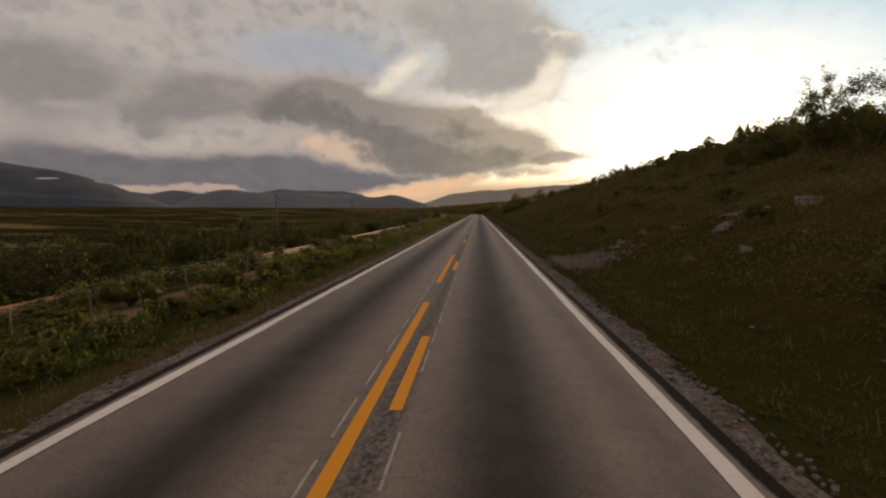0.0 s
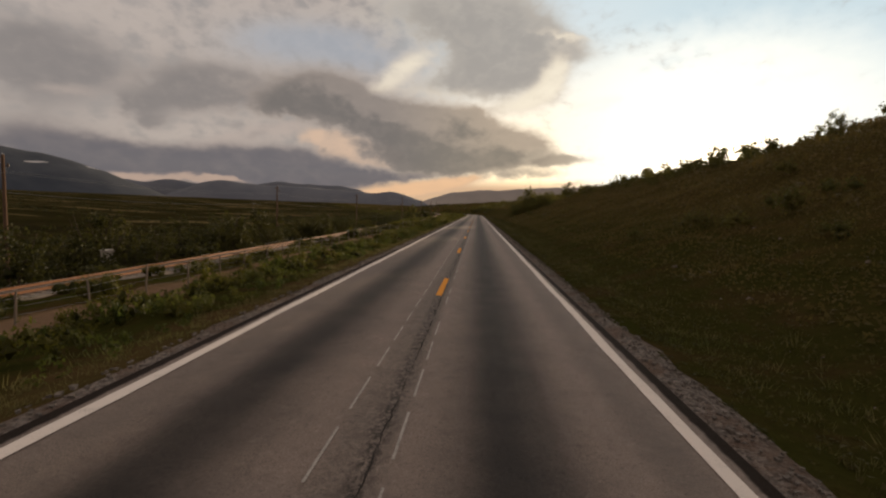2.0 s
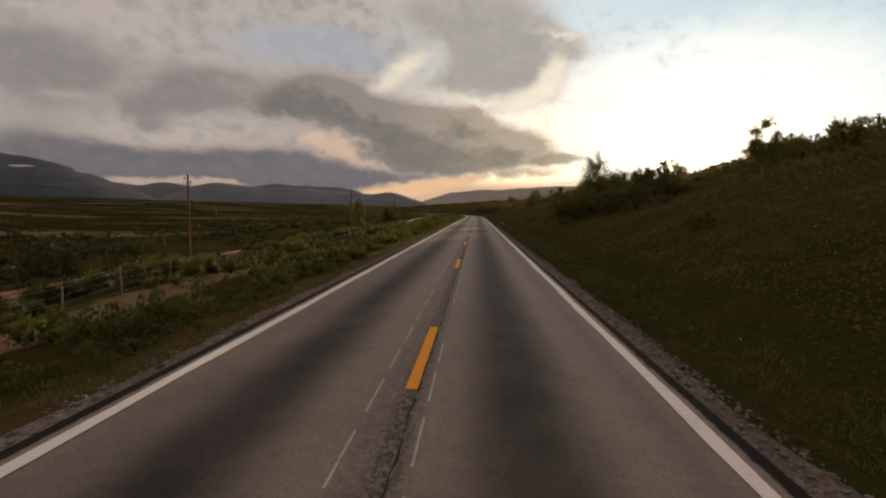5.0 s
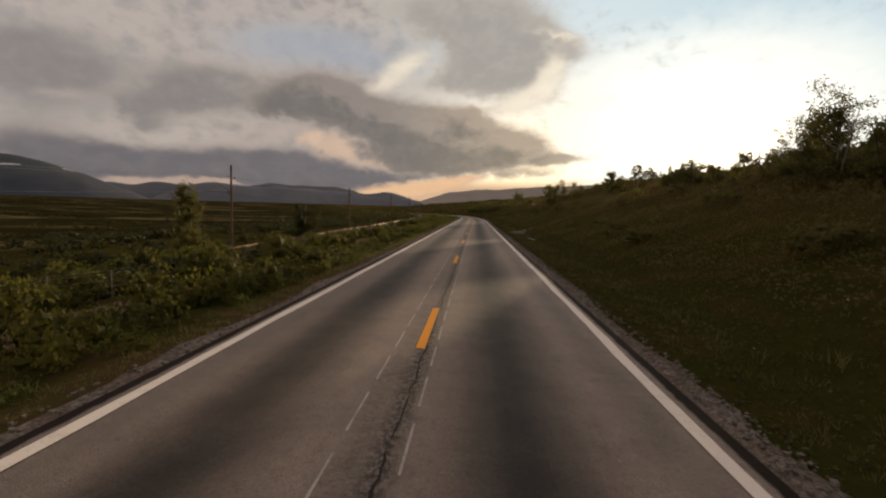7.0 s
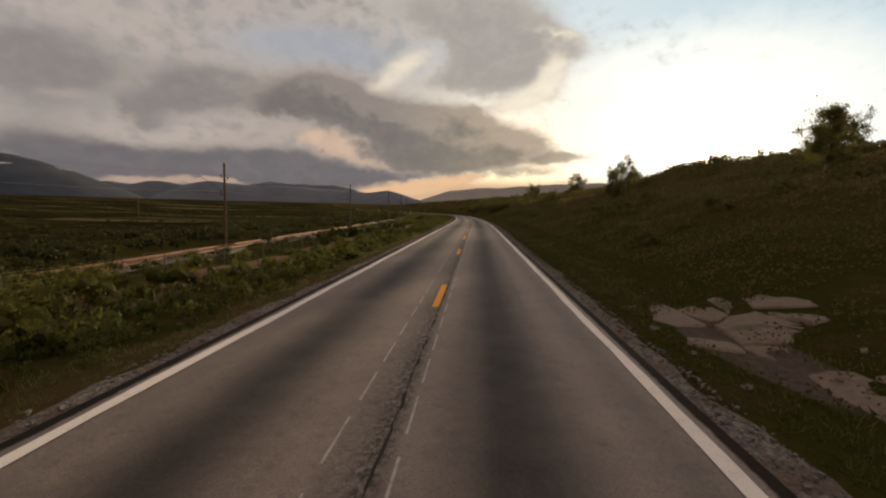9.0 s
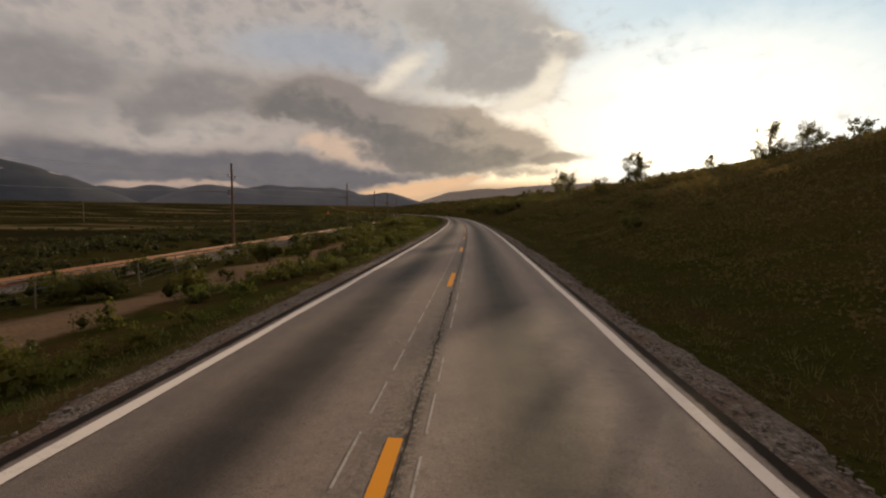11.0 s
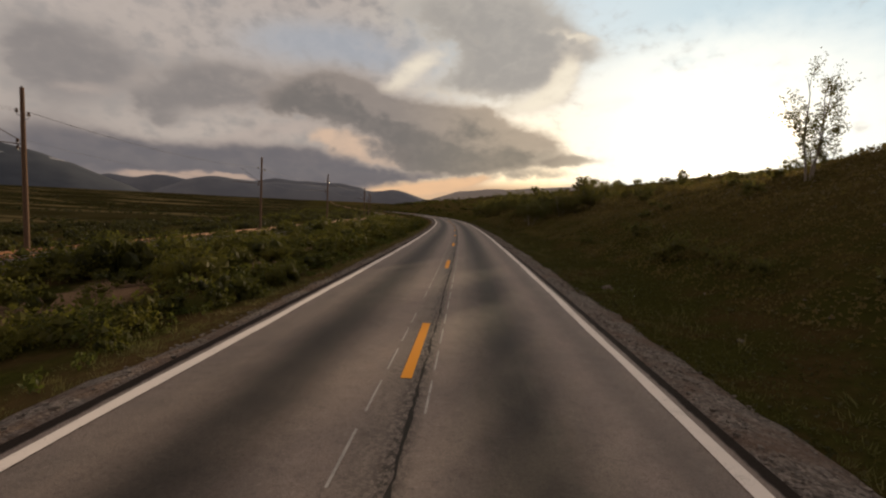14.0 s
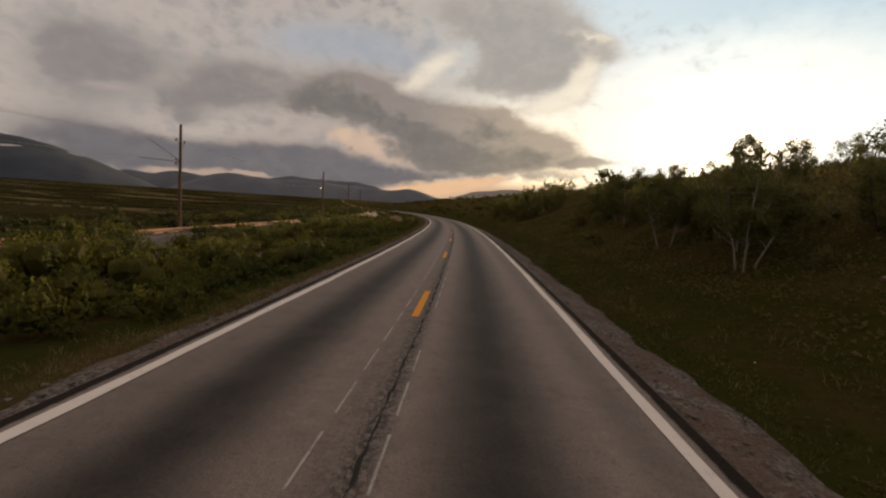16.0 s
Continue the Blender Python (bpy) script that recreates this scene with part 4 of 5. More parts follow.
def bush_shape(seed, count, size, lobes=7, flat=1.0, stems=4, core=1):
    """A bush about 1 wide in radius and 1 high: rounded lobes of leaves over twigs; core: how finely the lobes' dense inside is made."""
    g = np.random.default_rng(seed)
    cs, ways, out = [], [], []
    for k in range(lobes):
        a, r = g.uniform(0, 2 * math.pi), 0.66 * math.sqrt(g.uniform())
        h = g.uniform(0.30, 0.74) * (1 - 0.35 * r)
        rad = g.uniform(0.27, 0.42)
        m = count // lobes
        d = g.normal(size=(m, 3))
        d /= np.linalg.norm(d, axis=1)[:, None]
        ways.append(d + (0, 0, 0.25))
        d = d * (rad * g.uniform(0.45, 1.15, m) ** 0.6)[:, None] * (1, 1, 0.85)
        c = np.array((r * math.cos(a), r * math.sin(a), h * flat))
        cs.append(d + c)
        if core:
            v, f = lump(g, core - 1)
            out.append((v * rad * (0.50 if core == 1 else 0.62) * (1, 1, 0.85 * flat) @ np.array(Matrix.Rotation(g.uniform(0, 3), 3, "Z")) + c + (0, 0, -0.04), f))
    c = np.concatenate(cs)
    c[:, 2] = np.abs(c[:, 2])
    out.append(leaves(c, size, g, out=np.concatenate(ways)))
    for k in range(stems):
        a = g.uniform(0, 2 * math.pi)
        e = np.array((0.5 * math.cos(a), 0.5 * math.sin(a), 0.7 * flat))
        out.append(tri(tube([(0, 0, -0.05), e], (0.022, 0.006), 3)))
    return joined(out)


def tuft_shape(seed, blades=12, wide=0.35):
    """A tuft of grass about 1 high."""
    g = np.random.default_rng(seed)
    vs = []
    for k in range(blades):
        a = g.uniform(0, 2 * math.pi)
        b0 = np.array((math.cos(a), math.sin(a), 0)) * g.uniform(0, 0.8)
        lean = wide * g.uniform(0.2, 1.6)
        tip = b0 + np.array((math.cos(a) * lean, math.sin(a) * lean, g.uniform(0.5, 1.0)))
        c = g.uniform(0, math.pi)
        side = np.array((math.cos(c), math.sin(c), 0)) * 0.032
        vs.append(np.array([b0 - side, b0 + side, tip]))
    return np.concatenate(vs), np.arange(3 * blades).reshape(-1, 3)


def height(x, y):
    return ground_z(np.asarray(x, float), np.asarray(y, float))


def bare_stone(s, lat):
    """Where rubble or bedrock keeps the plants away."""
    shelf = (np.abs(s - 210.2) < 2.9 - 0.5 * np.abs(lat - 5.8)) & (lat > 5.0 + 0.22 * (211.5 - s)) & (lat < 6.0)
    gully = (np.abs(s - 211.9 - 0.12 * (lat - 7)) < 0.7) & (lat > 6.2) & (lat < 10.5)
    return shelf | gully | ((np.abs(s - 22.2) < 2.3) & (lat > 4.8) & (lat < 6.9))


def stuff(name, shapes, s, lat, size, tall, mat, label, category, seed, sink=0.03):
    bare = bare_stone(s, lat)
    s, lat, size, tall = s[~bare], lat[~bare], size[~bare], tall[~bare]
    X, Y = road_xy(s, lat)
    v, f = scatter(shapes, X, Y, height(X, Y) - sink, size, tall, seed)
    return tagged(solid(name, v, f, mat), label, category, kind="stuff")


def patchy(s, lat, lo, scale, k):
    x, y = road_xy(s, lat)
    return (N1(x / scale + 17 * k, y / scale) + 0.5 * N2(x / scale * 2.3, y / scale * 2.3 + 5 * k)) > lo


NEAR = [bush_shape(20 + k, 1800, 0.037, 13, core=2) for k in range(6)]
CLOSE = [bush_shape(150 + k, 340, 0.064, 9, stems=0, core=1) for k in range(6)]
MID = [bush_shape(40 + k, 180, 0.090, 7, stems=0, core=1) for k in range(6)]
FAR = [bush_shape(60 + k, 28, 0.24, 4, stems=0, core=1) for k in range(6)]
HERB = [bush_shape(80 + k, 40, 0.20, 4, 1.1, 0, 0) for k in range(6)]
LOWB = [bush_shape(170 + k, 220, 0.078, 6, stems=0, core=1) for k in range(6)]
TUFT = [tuft_shape(120 + k) for k in range(6)]


def overgrown(s):
    """How far bushes cover the strip between the road and the railway: 0 open track, 1 all green."""
    return np.interp(s, (0, 40, 60, 110, 135, 150, 185, 200, 215, 300, 322, 335, 640), (0.5, 0.45, 0.2, 0.2, 0.6, 0.95, 0.95, 0.5, 0.25, 0.6, 0.8, 1.0, 1.0))


def on_track(s, lat):
    """The bare wheel track beside the railway fence, where it runs close to the road."""
    near = smoothstep(s, 160, 178) * (1 - smoothstep(s, 186, 222))
    return (np.abs(lat + 11.4 - 2.5 * near) < 0.95) & (near > 0.3)


# bushes on the left between the road and the railway: single ones, then the thicket
g = np.random.default_rng(21)
bush_meshes = [raw_mesh("bush", v, f, "shrub") for v, f in NEAR]
count = 0
while count < 215:
    s, lat = g.uniform(4, 400), -5.4 - 13 * g.uniform() ** 1.3
    open_ = 9.2 < -lat < 12.8
    if on_track(s, lat):
        continue
    if g.uniform() > (0.05 + 0.9 * overgrown(s) if open_ else 0.4 + 0.6 * overgrown(s)):
        continue
    x, y = (float(c) for c in road_xy(s, lat))
    r = g.uniform(0.55, 1.1) * (0.6 + 0.6 * smoothstep(-lat, 5.5, 11)) * (0.75 + 0.6 * overgrown(s))
    ob = new("bush", bush_meshes[count % 6])
    ob.matrix_world = pose(x, y, float(height([x], [y])[0]) - 0.05, 0, 0, g.uniform(0, 360)) @ Matrix.Diagonal((r, r, r * g.uniform(0.95, 1.5), 1))
    tagged(ob, "low green willow bush on the roadside heath", "bush", "willow bushes beside the road")
    count += 1

for s, lat, r in ((212.0, -11.2, 1.45), (213.8, -10.6, 1.35), (211.2, -12.6, 1.55), (215.6, -11.8, 1.25), (209.6, -12.0, 1.2)):
    x, y = (float(c) for c in road_xy(s, lat))
    ob = new("bush", bush_meshes[int(s) % 6])
    ob.matrix_world = pose(x, y, float(height([x], [y])[0]) - 0.05, 0, 0, s * 77 % 360) @ Matrix.Diagonal((r, r, r * 1.15, 1))
    tagged(ob, "large dark willow bush beside the bare track", "bush", "willow bushes beside the road")

n = 12000
s, lat = g.uniform(0, 430, n), -4.9 - g.uniform(0, 1, n) ** 1.1 * 4.6
ok = patchy(s, lat, -0.55, 4.0, 2) & ~on_track(s, lat)
s, lat = s[ok][:2700], lat[ok][:2700]
sz = g.uniform(0.18, 0.46, len(s)) * (0.6 + 0.6 * smoothstep(-lat, 4.8, 7.5))
stuff("verge_herbs", HERB, s, lat, sz, sz * g.uniform(0.9, 1.6, len(s)), "herb", "fresh green herbs and low plants on the verge", "plants", 31)

n = 4200
s, lat = g.uniform(0, 430, n), -5.1 - g.uniform(0, 1, n) * 4.4
ok = patchy(s, lat, -0.35, 3.0, 9) & ~on_track(s, lat)
s, lat = s[ok][:1150], lat[ok][:1150]
sz = g.uniform(0.35, 0.75, len(s)) * (0.55 + 0.6 * smoothstep(-lat, 5.0, 7.5)) * (0.75 + 0.6 * overgrown(s))
stuff("verge_thicket", LOWB, s, lat, sz, sz * g.uniform(0.8, 1.5, len(s)), "shrub", "low green willow and herbs along the verge", "thicket", 40)

n = 9000
s, lat = g.uniform(0, 460, n), -g.uniform(8.5, 20.5, n)
ok = (g.uniform(size=n) < np.where(-lat < 13.2, 0.23 * overgrown(s) - 0.05, 0.03 + 0.19 * overgrown(s))) & ~on_track(s, lat)
s, lat = s[ok], lat[ok]
sz = g.uniform(0.6, 1.25, len(s)) * (0.65 + 0.75 * overgrown(s) * smoothstep(-lat, 9, 14))
stuff("fence_thicket", CLOSE, s, lat, sz, sz * g.uniform(0.8, 1.35, len(s)), "shrub", "green thicket along the railway fence", "thicket", 32)

n = 9000
s, lat = g.uniform(0, 640, n), -26.5 - g.uniform(0, 1, n) ** 1.5 * 75
ok = np.where(s < 150, patchy(s, lat, -0.40, 9.0, 4), patchy(s, lat, -0.25, 13.0, 4))
s, lat = s[ok][:1250], lat[ok][:1250]
sz = g.uniform(0.9, 2.1, len(s)) * np.where(s < 130, 1.3, 0.95)
stuff("valley_thicket", MID, s, lat, sz, sz * g.uniform(0.8, 1.3, len(s)), "dark_birch", "dense dark green birch and willow thicket beyond the railway", "thicket", 33)

n = 20000
x, y = -50 - 900 * g.uniform(0, 1, n) ** 1.9, g.uniform(0, 1300, n)
ok = (N1(x / 110, y / 38) + 0.5 * N2(x / 34, y / 13) > 0.10) & (np.abs(np.degrees(np.arctan2(-x, y + 20))) < 60)
x, y = x[ok][:3800], y[ok][:3800]
sz = g.uniform(1.0, 2.6, len(x))
v, f = scatter(FAR, x, y, height(x, y) - 0.1, sz, sz * g.uniform(0.6, 1.0, len(x)), 34)
tagged(solid("far_scrub", v, f, "dark_birch"), "dark patches of scrub over the valley floor", "scrub", kind="stuff")

# far end of the road: scrub on both sides of the bend
n = 4000
s, lat = g.uniform(430, 760, n), g.uniform(-70, 60, n)
ok = (np.abs(lat) > 6.5) & ((lat > 0) | (lat < -28) | (patchy(s, lat, -0.2, 9.0, 5)))
s, lat = s[ok][:450], lat[ok][:450]
sz = g.uniform(0.9, 2.0, len(s))
stuff("bend_scrub", MID, s, lat, sz, sz * g.uniform(0.9, 1.5, len(s)), "shrub", "green scrub on both sides of the bend", "scrub", 35)

# the hillside: heath, dwarf birch and bushes


def canopy(x, y, lat):
    """Height of the low growth over the hillside."""
    lump = np.clip(N1(x / 1.9, y / 1.9) + 0.6 * N2(x / 0.8, y / 0.8), 0, 1)
    tall = np.clip(N3(x / 4.2, y / 4.2) + 0.35 * N1(x / 1.4, y / 1.4 + 7), 0, 1)
    return 0.09 + 0.42 * lump * smoothstep(lat, 5.6, 8.5) + 0.95 * tall * smoothstep(lat, 8, 13)


for lo, hi, n, size, mat in ((4.5, 7.4, 90000, 0.044, "foot"), (7.4, 14.0, 130000, 0.070, "slope"), (14.0, 30.0, 150000, 0.125, "slope"), (30.0, 62.0, 70000, 0.25, "slope")):
    s, lat = g.uniform(0, 430, n), g.uniform(lo, hi, n)
    bare = bare_stone(s, lat)
    s, lat = s[~bare], lat[~bare]
    x, y = road_xy(s, lat)
    c = np.stack([x, y, height(x, y) + canopy(x, y, lat) * g.uniform(0.1, 1.05, len(x)) ** 0.7], -1)
    v, f = leaves(c, size, g, 0.35, 1.9)
    tagged(solid("hill_heath", v, f, mat), "low heath, grass and dwarf birch covering the hillside", "heath", kind="stuff")
n = 12000
s, lat = g.uniform(0, 560, n), 8.5 + g.uniform(0, 1, n) ** 1.2 * 56
dense = (np.abs(s - 170) < 20) | (np.abs(s - 392) < 24) | (np.abs(s - 45) < 30)
ok = patchy(s, lat, 0.0, 12.0, 7) | (dense & (lat < 26) & (g.uniform(size=n) < 0.7)) | ((lat > 27) & (lat < 47) & (s < 215) & (g.uniform(size=n) < 0.5))
s, lat = s[ok][:700], lat[ok][:700]
sz = g.uniform(0.5, 1.2, len(s))
stuff("hill_bushes", MID, s, lat, sz, sz * g.uniform(0.9, 1.5, len(s)), "birch_leaf", "dark birch bushes on the hillside and its ridge", "thicket", 37)

# low growth that creeps over the outer gravel
n = 3200
s, lat = g.uniform(0, 400, n), 4.02 + np.abs(g.normal(0, 0.42, n))
lat = lat + 0.25 * smoothstep(s, 235, 270)
sz = g.uniform(0.05, 0.18, n)
stuff("verge_growth", HERB, s, lat, sz, sz * g.uniform(0.4, 0.9, n), "foot", "low herbs and moss creeping over the gravel edge", "plants", 41)

# grass on both verges
n = 13000
s = g.uniform(0, 400, n)
side = np.where(g.uniform(size=n) < 0.38, 1, -1)
lat = side * (np.where(side > 0, 4.45, 4.2) + np.abs(g.normal(0, 1, n)) * np.where(side > 0, 1.0, 0.7))
sz = g.uniform(0.12, 0.32, n) * (0.45 + 0.6 * smoothstep(np.abs(lat), 4.2, 6.5))
stuff("verge_grass", TUFT, s, lat, sz * 1.3, sz * g.uniform(0.6, 1.1, n), "grass", "short green and straw-coloured grass along the road", "grass", 38, 0.01)


def birch(seed, h, spread_, density=1.0, bare=0.25, trunks=1, fine=1.0):
    """A mountain birch: crooked trunks, limbs that fan upward, and a rounded crown of small leaves in loose sprays."""
    g = np.random.default_rng(seed)
    wood, cs, stems = [], [], []
    a0 = g.uniform(0, 2 * math.pi)
    t = np.linspace(0, 1, 8)
    for k in range(trunks):
        a = a0 + k * 2 * math.pi / trunks + g.uniform(-0.5, 0.5)
        off = 0.0 if trunks == 1 else g.uniform(0.05, 0.22)
        lean = g.uniform(0.05, 0.2) if trunks == 1 else g.uniform(0.3, 0.75)
        way = np.array((math.cos(a), math.sin(a), 0))
        line = way * off + way * (lean * spread_) * (t ** 0.8)[:, None] + np.array((0, 0, h * g.uniform(0.78, 0.95))) * t[:, None]
        line[:, :2] += np.cumsum(g.normal(0, 0.05 * h / 5, (8, 2)), 0)
        line[0, 2] = -0.3
        wood.append(tube(line, 0.05 * h / 4 * (1 - t) ** 0.8 / trunks ** 0.4 + 0.012, 7))
        stems.append(line)
    zc, rz = h * (0.5 + bare / 2), h * (1 - bare) / 2
    for j in range(int(15 + h * 3.2)):
        d = g.normal(size=3)
        d /= np.linalg.norm(d)
        tip = np.array((0, 0, zc)) + d * (spread_, spread_, rz) * g.uniform(0.25, 1.0) ** 0.45 * g.uniform(0.85, 1.1)
        tip[2] = max(tip[2], 0.15)
        line = min(stems, key=lambda q: np.min(np.linalg.norm(q - tip, axis=1)))
        away_ = np.linalg.norm(tip[:2] - line[4, :2])
        z0 = np.clip(tip[2] - away_ * g.uniform(0.6, 1.3) - 0.05 * h, max(0.04, bare * 0.75) * h, line[-1, 2] * 0.96)
        p0 = np.array([np.interp(z0, line[:, 2], line[:, c]) for c in range(3)])
        ln = np.linalg.norm(tip - p0)
        midp = (p0 + tip) / 2 + g.normal(0, 0.05 * ln, 3) - (0, 0, 0.06 * ln)
        wood.append(tube([p0, midp, tip], (0.016 * h / 5 + 0.006, 0.010 * h / 5 + 0.004, 0.004), 4 if fine > 1 else 3))
        for c in range(4):
            q0 = midp + (tip - midp) * g.uniform(-0.3, 0.95)
            q1 = q0 + ((tip - p0) / (ln + 1e-6) + g.normal(0, 0.7, 3)) * (0.14 * spread_ + 0.03 * h) * g.uniform(0.6, 1.4)
            q1[2] = max(q1[2], 0.1)
            if fine > 1 or c == 0:
                wood.append(tube([q0, q1], (0.008, 0.004), 3))
            m = max(3, int(19 * density * fine * g.uniform(0.4, 1.5)))
            along = g.uniform(0.0, 1.15, m)[:, None]
            cs.append(q0 + (q1 - q0) * along + np.clip(g.normal(0, 1, (m, 3)), -1.8, 1.8) * (0.06 + 0.011 * h + 0.02 * spread_) * (1, 1, 0.85))
    c = np.concatenate(cs)
    return joined(wood), leaves(c, (0.070 + 0.005 * h) / math.sqrt(fine), g, 0.3)


def plant_birch(x_s, lat, h, spread_, seed, density=1.0, bare=0.25, trunks=1, label="", group="birches on the ridge", crown="birch_leaf"):
    x, y = (float(c) for c in road_xy(x_s, lat))
    z = float(height([x], [y])[0])
    (wv, wf), (lv, lf) = birch(seed, h, spread_, density, bare, trunks, 1.7)
    tree = tagged(new("birch_tree"), label or "small mountain birch with a loose green crown on the heath", "tree", group)
    tree.matrix_world = pose(x, y, z - 0.05)
    solid("trunk", wv, wf, "birch_bark", tree, smooth=True)
    solid("crown", lv, lf, crown, tree)
    return tree


def birch_stock(seed, h, spread_, density, bare, trunks, fine, crown, kinds=6):
    """Trunk and crown meshes that many like trees share."""
    out = []
    for k in range(kinds):
        (wv, wf), (lv, lf) = birch(seed + k, h, spread_, density, bare, trunks, fine)
        out.append((raw_mesh("trunk", wv, wf, "twig", smooth=True), raw_mesh("crown", lv, lf, crown)))
    return out


def grow(stock, s, lat, k, label, group, turn):
    """One tree of the stock at a place, k times its usual size."""
    x, y = (float(c) for c in road_xy(s, lat))
    tree = tagged(new("birch_tree"), label, "tree", group)
    tree.matrix_world = pose(x, y, float(height([x], [y])[0]) - 0.05, 0, 0, turn) @ Matrix.Diagonal((k, k, k, 1))
    trunk, crown = stock[int(turn) % len(stock)]
    new("trunk", trunk).parent = tree
    new("crown", crown).parent = tree


def top_at(s, lat, top):
    x, y = road_xy(s, lat)
    return top - float(height(np.array([float(x)]), np.array([float(y)]))[0])


TREES = (
    # along, beside, height of the top over the road, spread, density, bare stem, trunks
    (33.0, 24.0, 11.2, 1.3, 1.2, 0.1, 1), (29.5, 24.5, 10.6, 1.7, 1.2, 0.1, 2), (39.0, 26.0, 9.6, 1.3, 1.0, 0.1, 1),
    (143.0, 20.0, 9.5, 1.2, 1.0, 0.2, 1), (159.7, 54.0, 17.0, 1.4, 0.9, 0.2, 1), (163.5, 14.0, 9.2, 1.5, 0.8, 0.2, 2),
    (168.0, 16.2, 8.4, 1.5, 0.3, 0.15, 3), (165.5, 16.0, 7.0, 1.5, 1.0, 0.1, 2), (179.5, 17.5, 8.1, 2.0, 2.2, 0.05, 2), (183.5, 19.0, 7.8, 1.6, 1.6, 0.05, 2),
    (209.7, 25.0, 8.6, 1.2, 1.2, 0.1, 1), (214.0, 24.0, 8.2, 1.1, 1.1, 0.1, 1), (231.4, 22.0, 9.2, 0.8, 0.9, 0.1, 1), (234.0, 24.0, 9.0, 1.5, 1.2, 0.2, 2),
    (240.0, 37.0, 11.8, 1.2, 1.1, 0.15, 1), (242.6, 30.0, 11.4, 0.9, 0.8, 0.3, 2), (244.0, 33.0, 11.4, 1.3, 0.9, 0.3, 2), (244.1, 40.0, 13.4, 1.6, 1.1, 0.2, 1),
    (263.5, 20.0, 9.7, 1.6, 1.1, 0.25, 2), (259.0, 17.5, 7.4, 1.2, 1.1, 0.1, 1), (294.2, 30.0, 11.4, 1.3, 1.1, 0.2, 1), (291.0, 31.0, 10.6, 1.3, 1.1, 0.1, 2),
    (331.2, 18.8, 10.2, 1.7, 1.25, 0.25, 2), (325.0, 28.3, 12.8, 1.5, 1.1, 0.2, 2), (326.5, 30.0, 12.4, 1.6, 1.1, 0.2, 1),
    (345.4, 52.5, 15.2, 1.3, 1.1, 0.2, 1), (339.6, 19.0, 10.4, 1.15, 0.45, 0.15, 3), (322.0, 22.0, 8.2, 1.3, 1.1, 0.1, 2),
    (399.2, 25.4, 9.6, 1.5, 1.0, 0.2, 2), (393.7, 21.6, 8.8, 1.0, 0.7, 0.3, 1), (393.0, 24.4, 8.4, 1.3, 0.7, 0.3, 2), (386.9, 24.0, 7.6, 1.5, 0.8, 0.3, 2), (389.0, 22.0, 7.4, 1.0, 0.7, 0.3, 1),
    (397.2, 16.0, 6.2, 1.5, 1.3, 0.1, 2), (435.0, 38.0, 12.2, 1.4, 1.0, 0.2, 1), (422.5, 56.0, 14.4, 1.5, 1.0, 0.2, 1), (407.0, 27.0, 8.6, 1.4, 1.0, 0.2, 2),
    (373.4, 9.6, 3.4, 1.3, 1.4, 0.35, 3), (376.0, 11.0, 4.2, 1.4, 1.6, 0.25, 2), (379.0, 12.0, 4.6, 1.5, 1.7, 0.2, 3), (381.3, 10.6, 4.0, 1.5, 1.6, 0.3, 2), (371.0, 13.0, 5.0, 1.5, 1.6, 0.2, 2),
    (369.0, 15.5, 5.6, 1.4, 1.5, 0.2, 2), (386.0, 12.5, 4.8, 1.5, 1.7, 0.15, 2), (391.0, 12.0, 4.8, 1.4, 1.7, 0.15, 2), (395.0, 13.0, 5.2, 1.4, 1.6, 0.1, 2), (402.0, 14.0, 5.4, 1.5, 1.6, 0.1, 2),
    (452.0, 14.0, 4.4, 1.8, 1.6, 0.1, 2), (458.0, 12.5, 4.0, 1.6, 1.6, 0.1, 2), (470.0, 17.0, 5.4, 1.6, 1.6, 0.1, 2), (372.5, 18.0, 6.0, 1.4, 1.4, 0.2, 2),
)
for k, (s, lat, top, sp_, dens, bare, trunks) in enumerate(TREES):
    plant_birch(s, lat, max(2.0, top_at(s, lat, top)), sp_ * 1.25, 300 + k, dens * 1.9, bare, trunks)
plant_birch(187.6, -19.7, top_at(187.6, -19.7, 3.7), 1.1, 401, 2.8, 0.05, 2, "slender young birch with a dense green crown", "birches by the railway")
plant_birch(205.5, -17.9, top_at(205.5, -17.9, 2.9), 2.0, 402, 4.6, 0.03, 2, "round dense birch beside the railway fence", "birches by the railway", "dark_birch")
plant_birch(28.1, -13.5, top_at(28.1, -13.5, -0.2), 0.6, 403, 1.6, 0.02, 2, "young conical birch bush beside the track", "birches by the railway")
plant_birch(32.0, -13.6, top_at(32.0, -13.6, -0.3), 0.6, 404, 1.6, 0.02, 2, "young conical birch bush beside the track", "birches by the railway")
g = np.random.default_rng(77)
dark = birch_stock(500, 4.6, 2.3, 2.0, 0.03, 2, 0.42, "dark_birch")
for k in range(90):
    s, lat = g.uniform(8, 150), -27.5 - 24 * g.uniform() ** 1.3
    grow(dark, s, lat, g.uniform(0.9, 1.45) * (1 - 0.35 * float(smoothstep(s, 95, 150))), "dense dark birch in the thicket beyond the railway", "birches beyond the railway", g.uniform(0, 360))
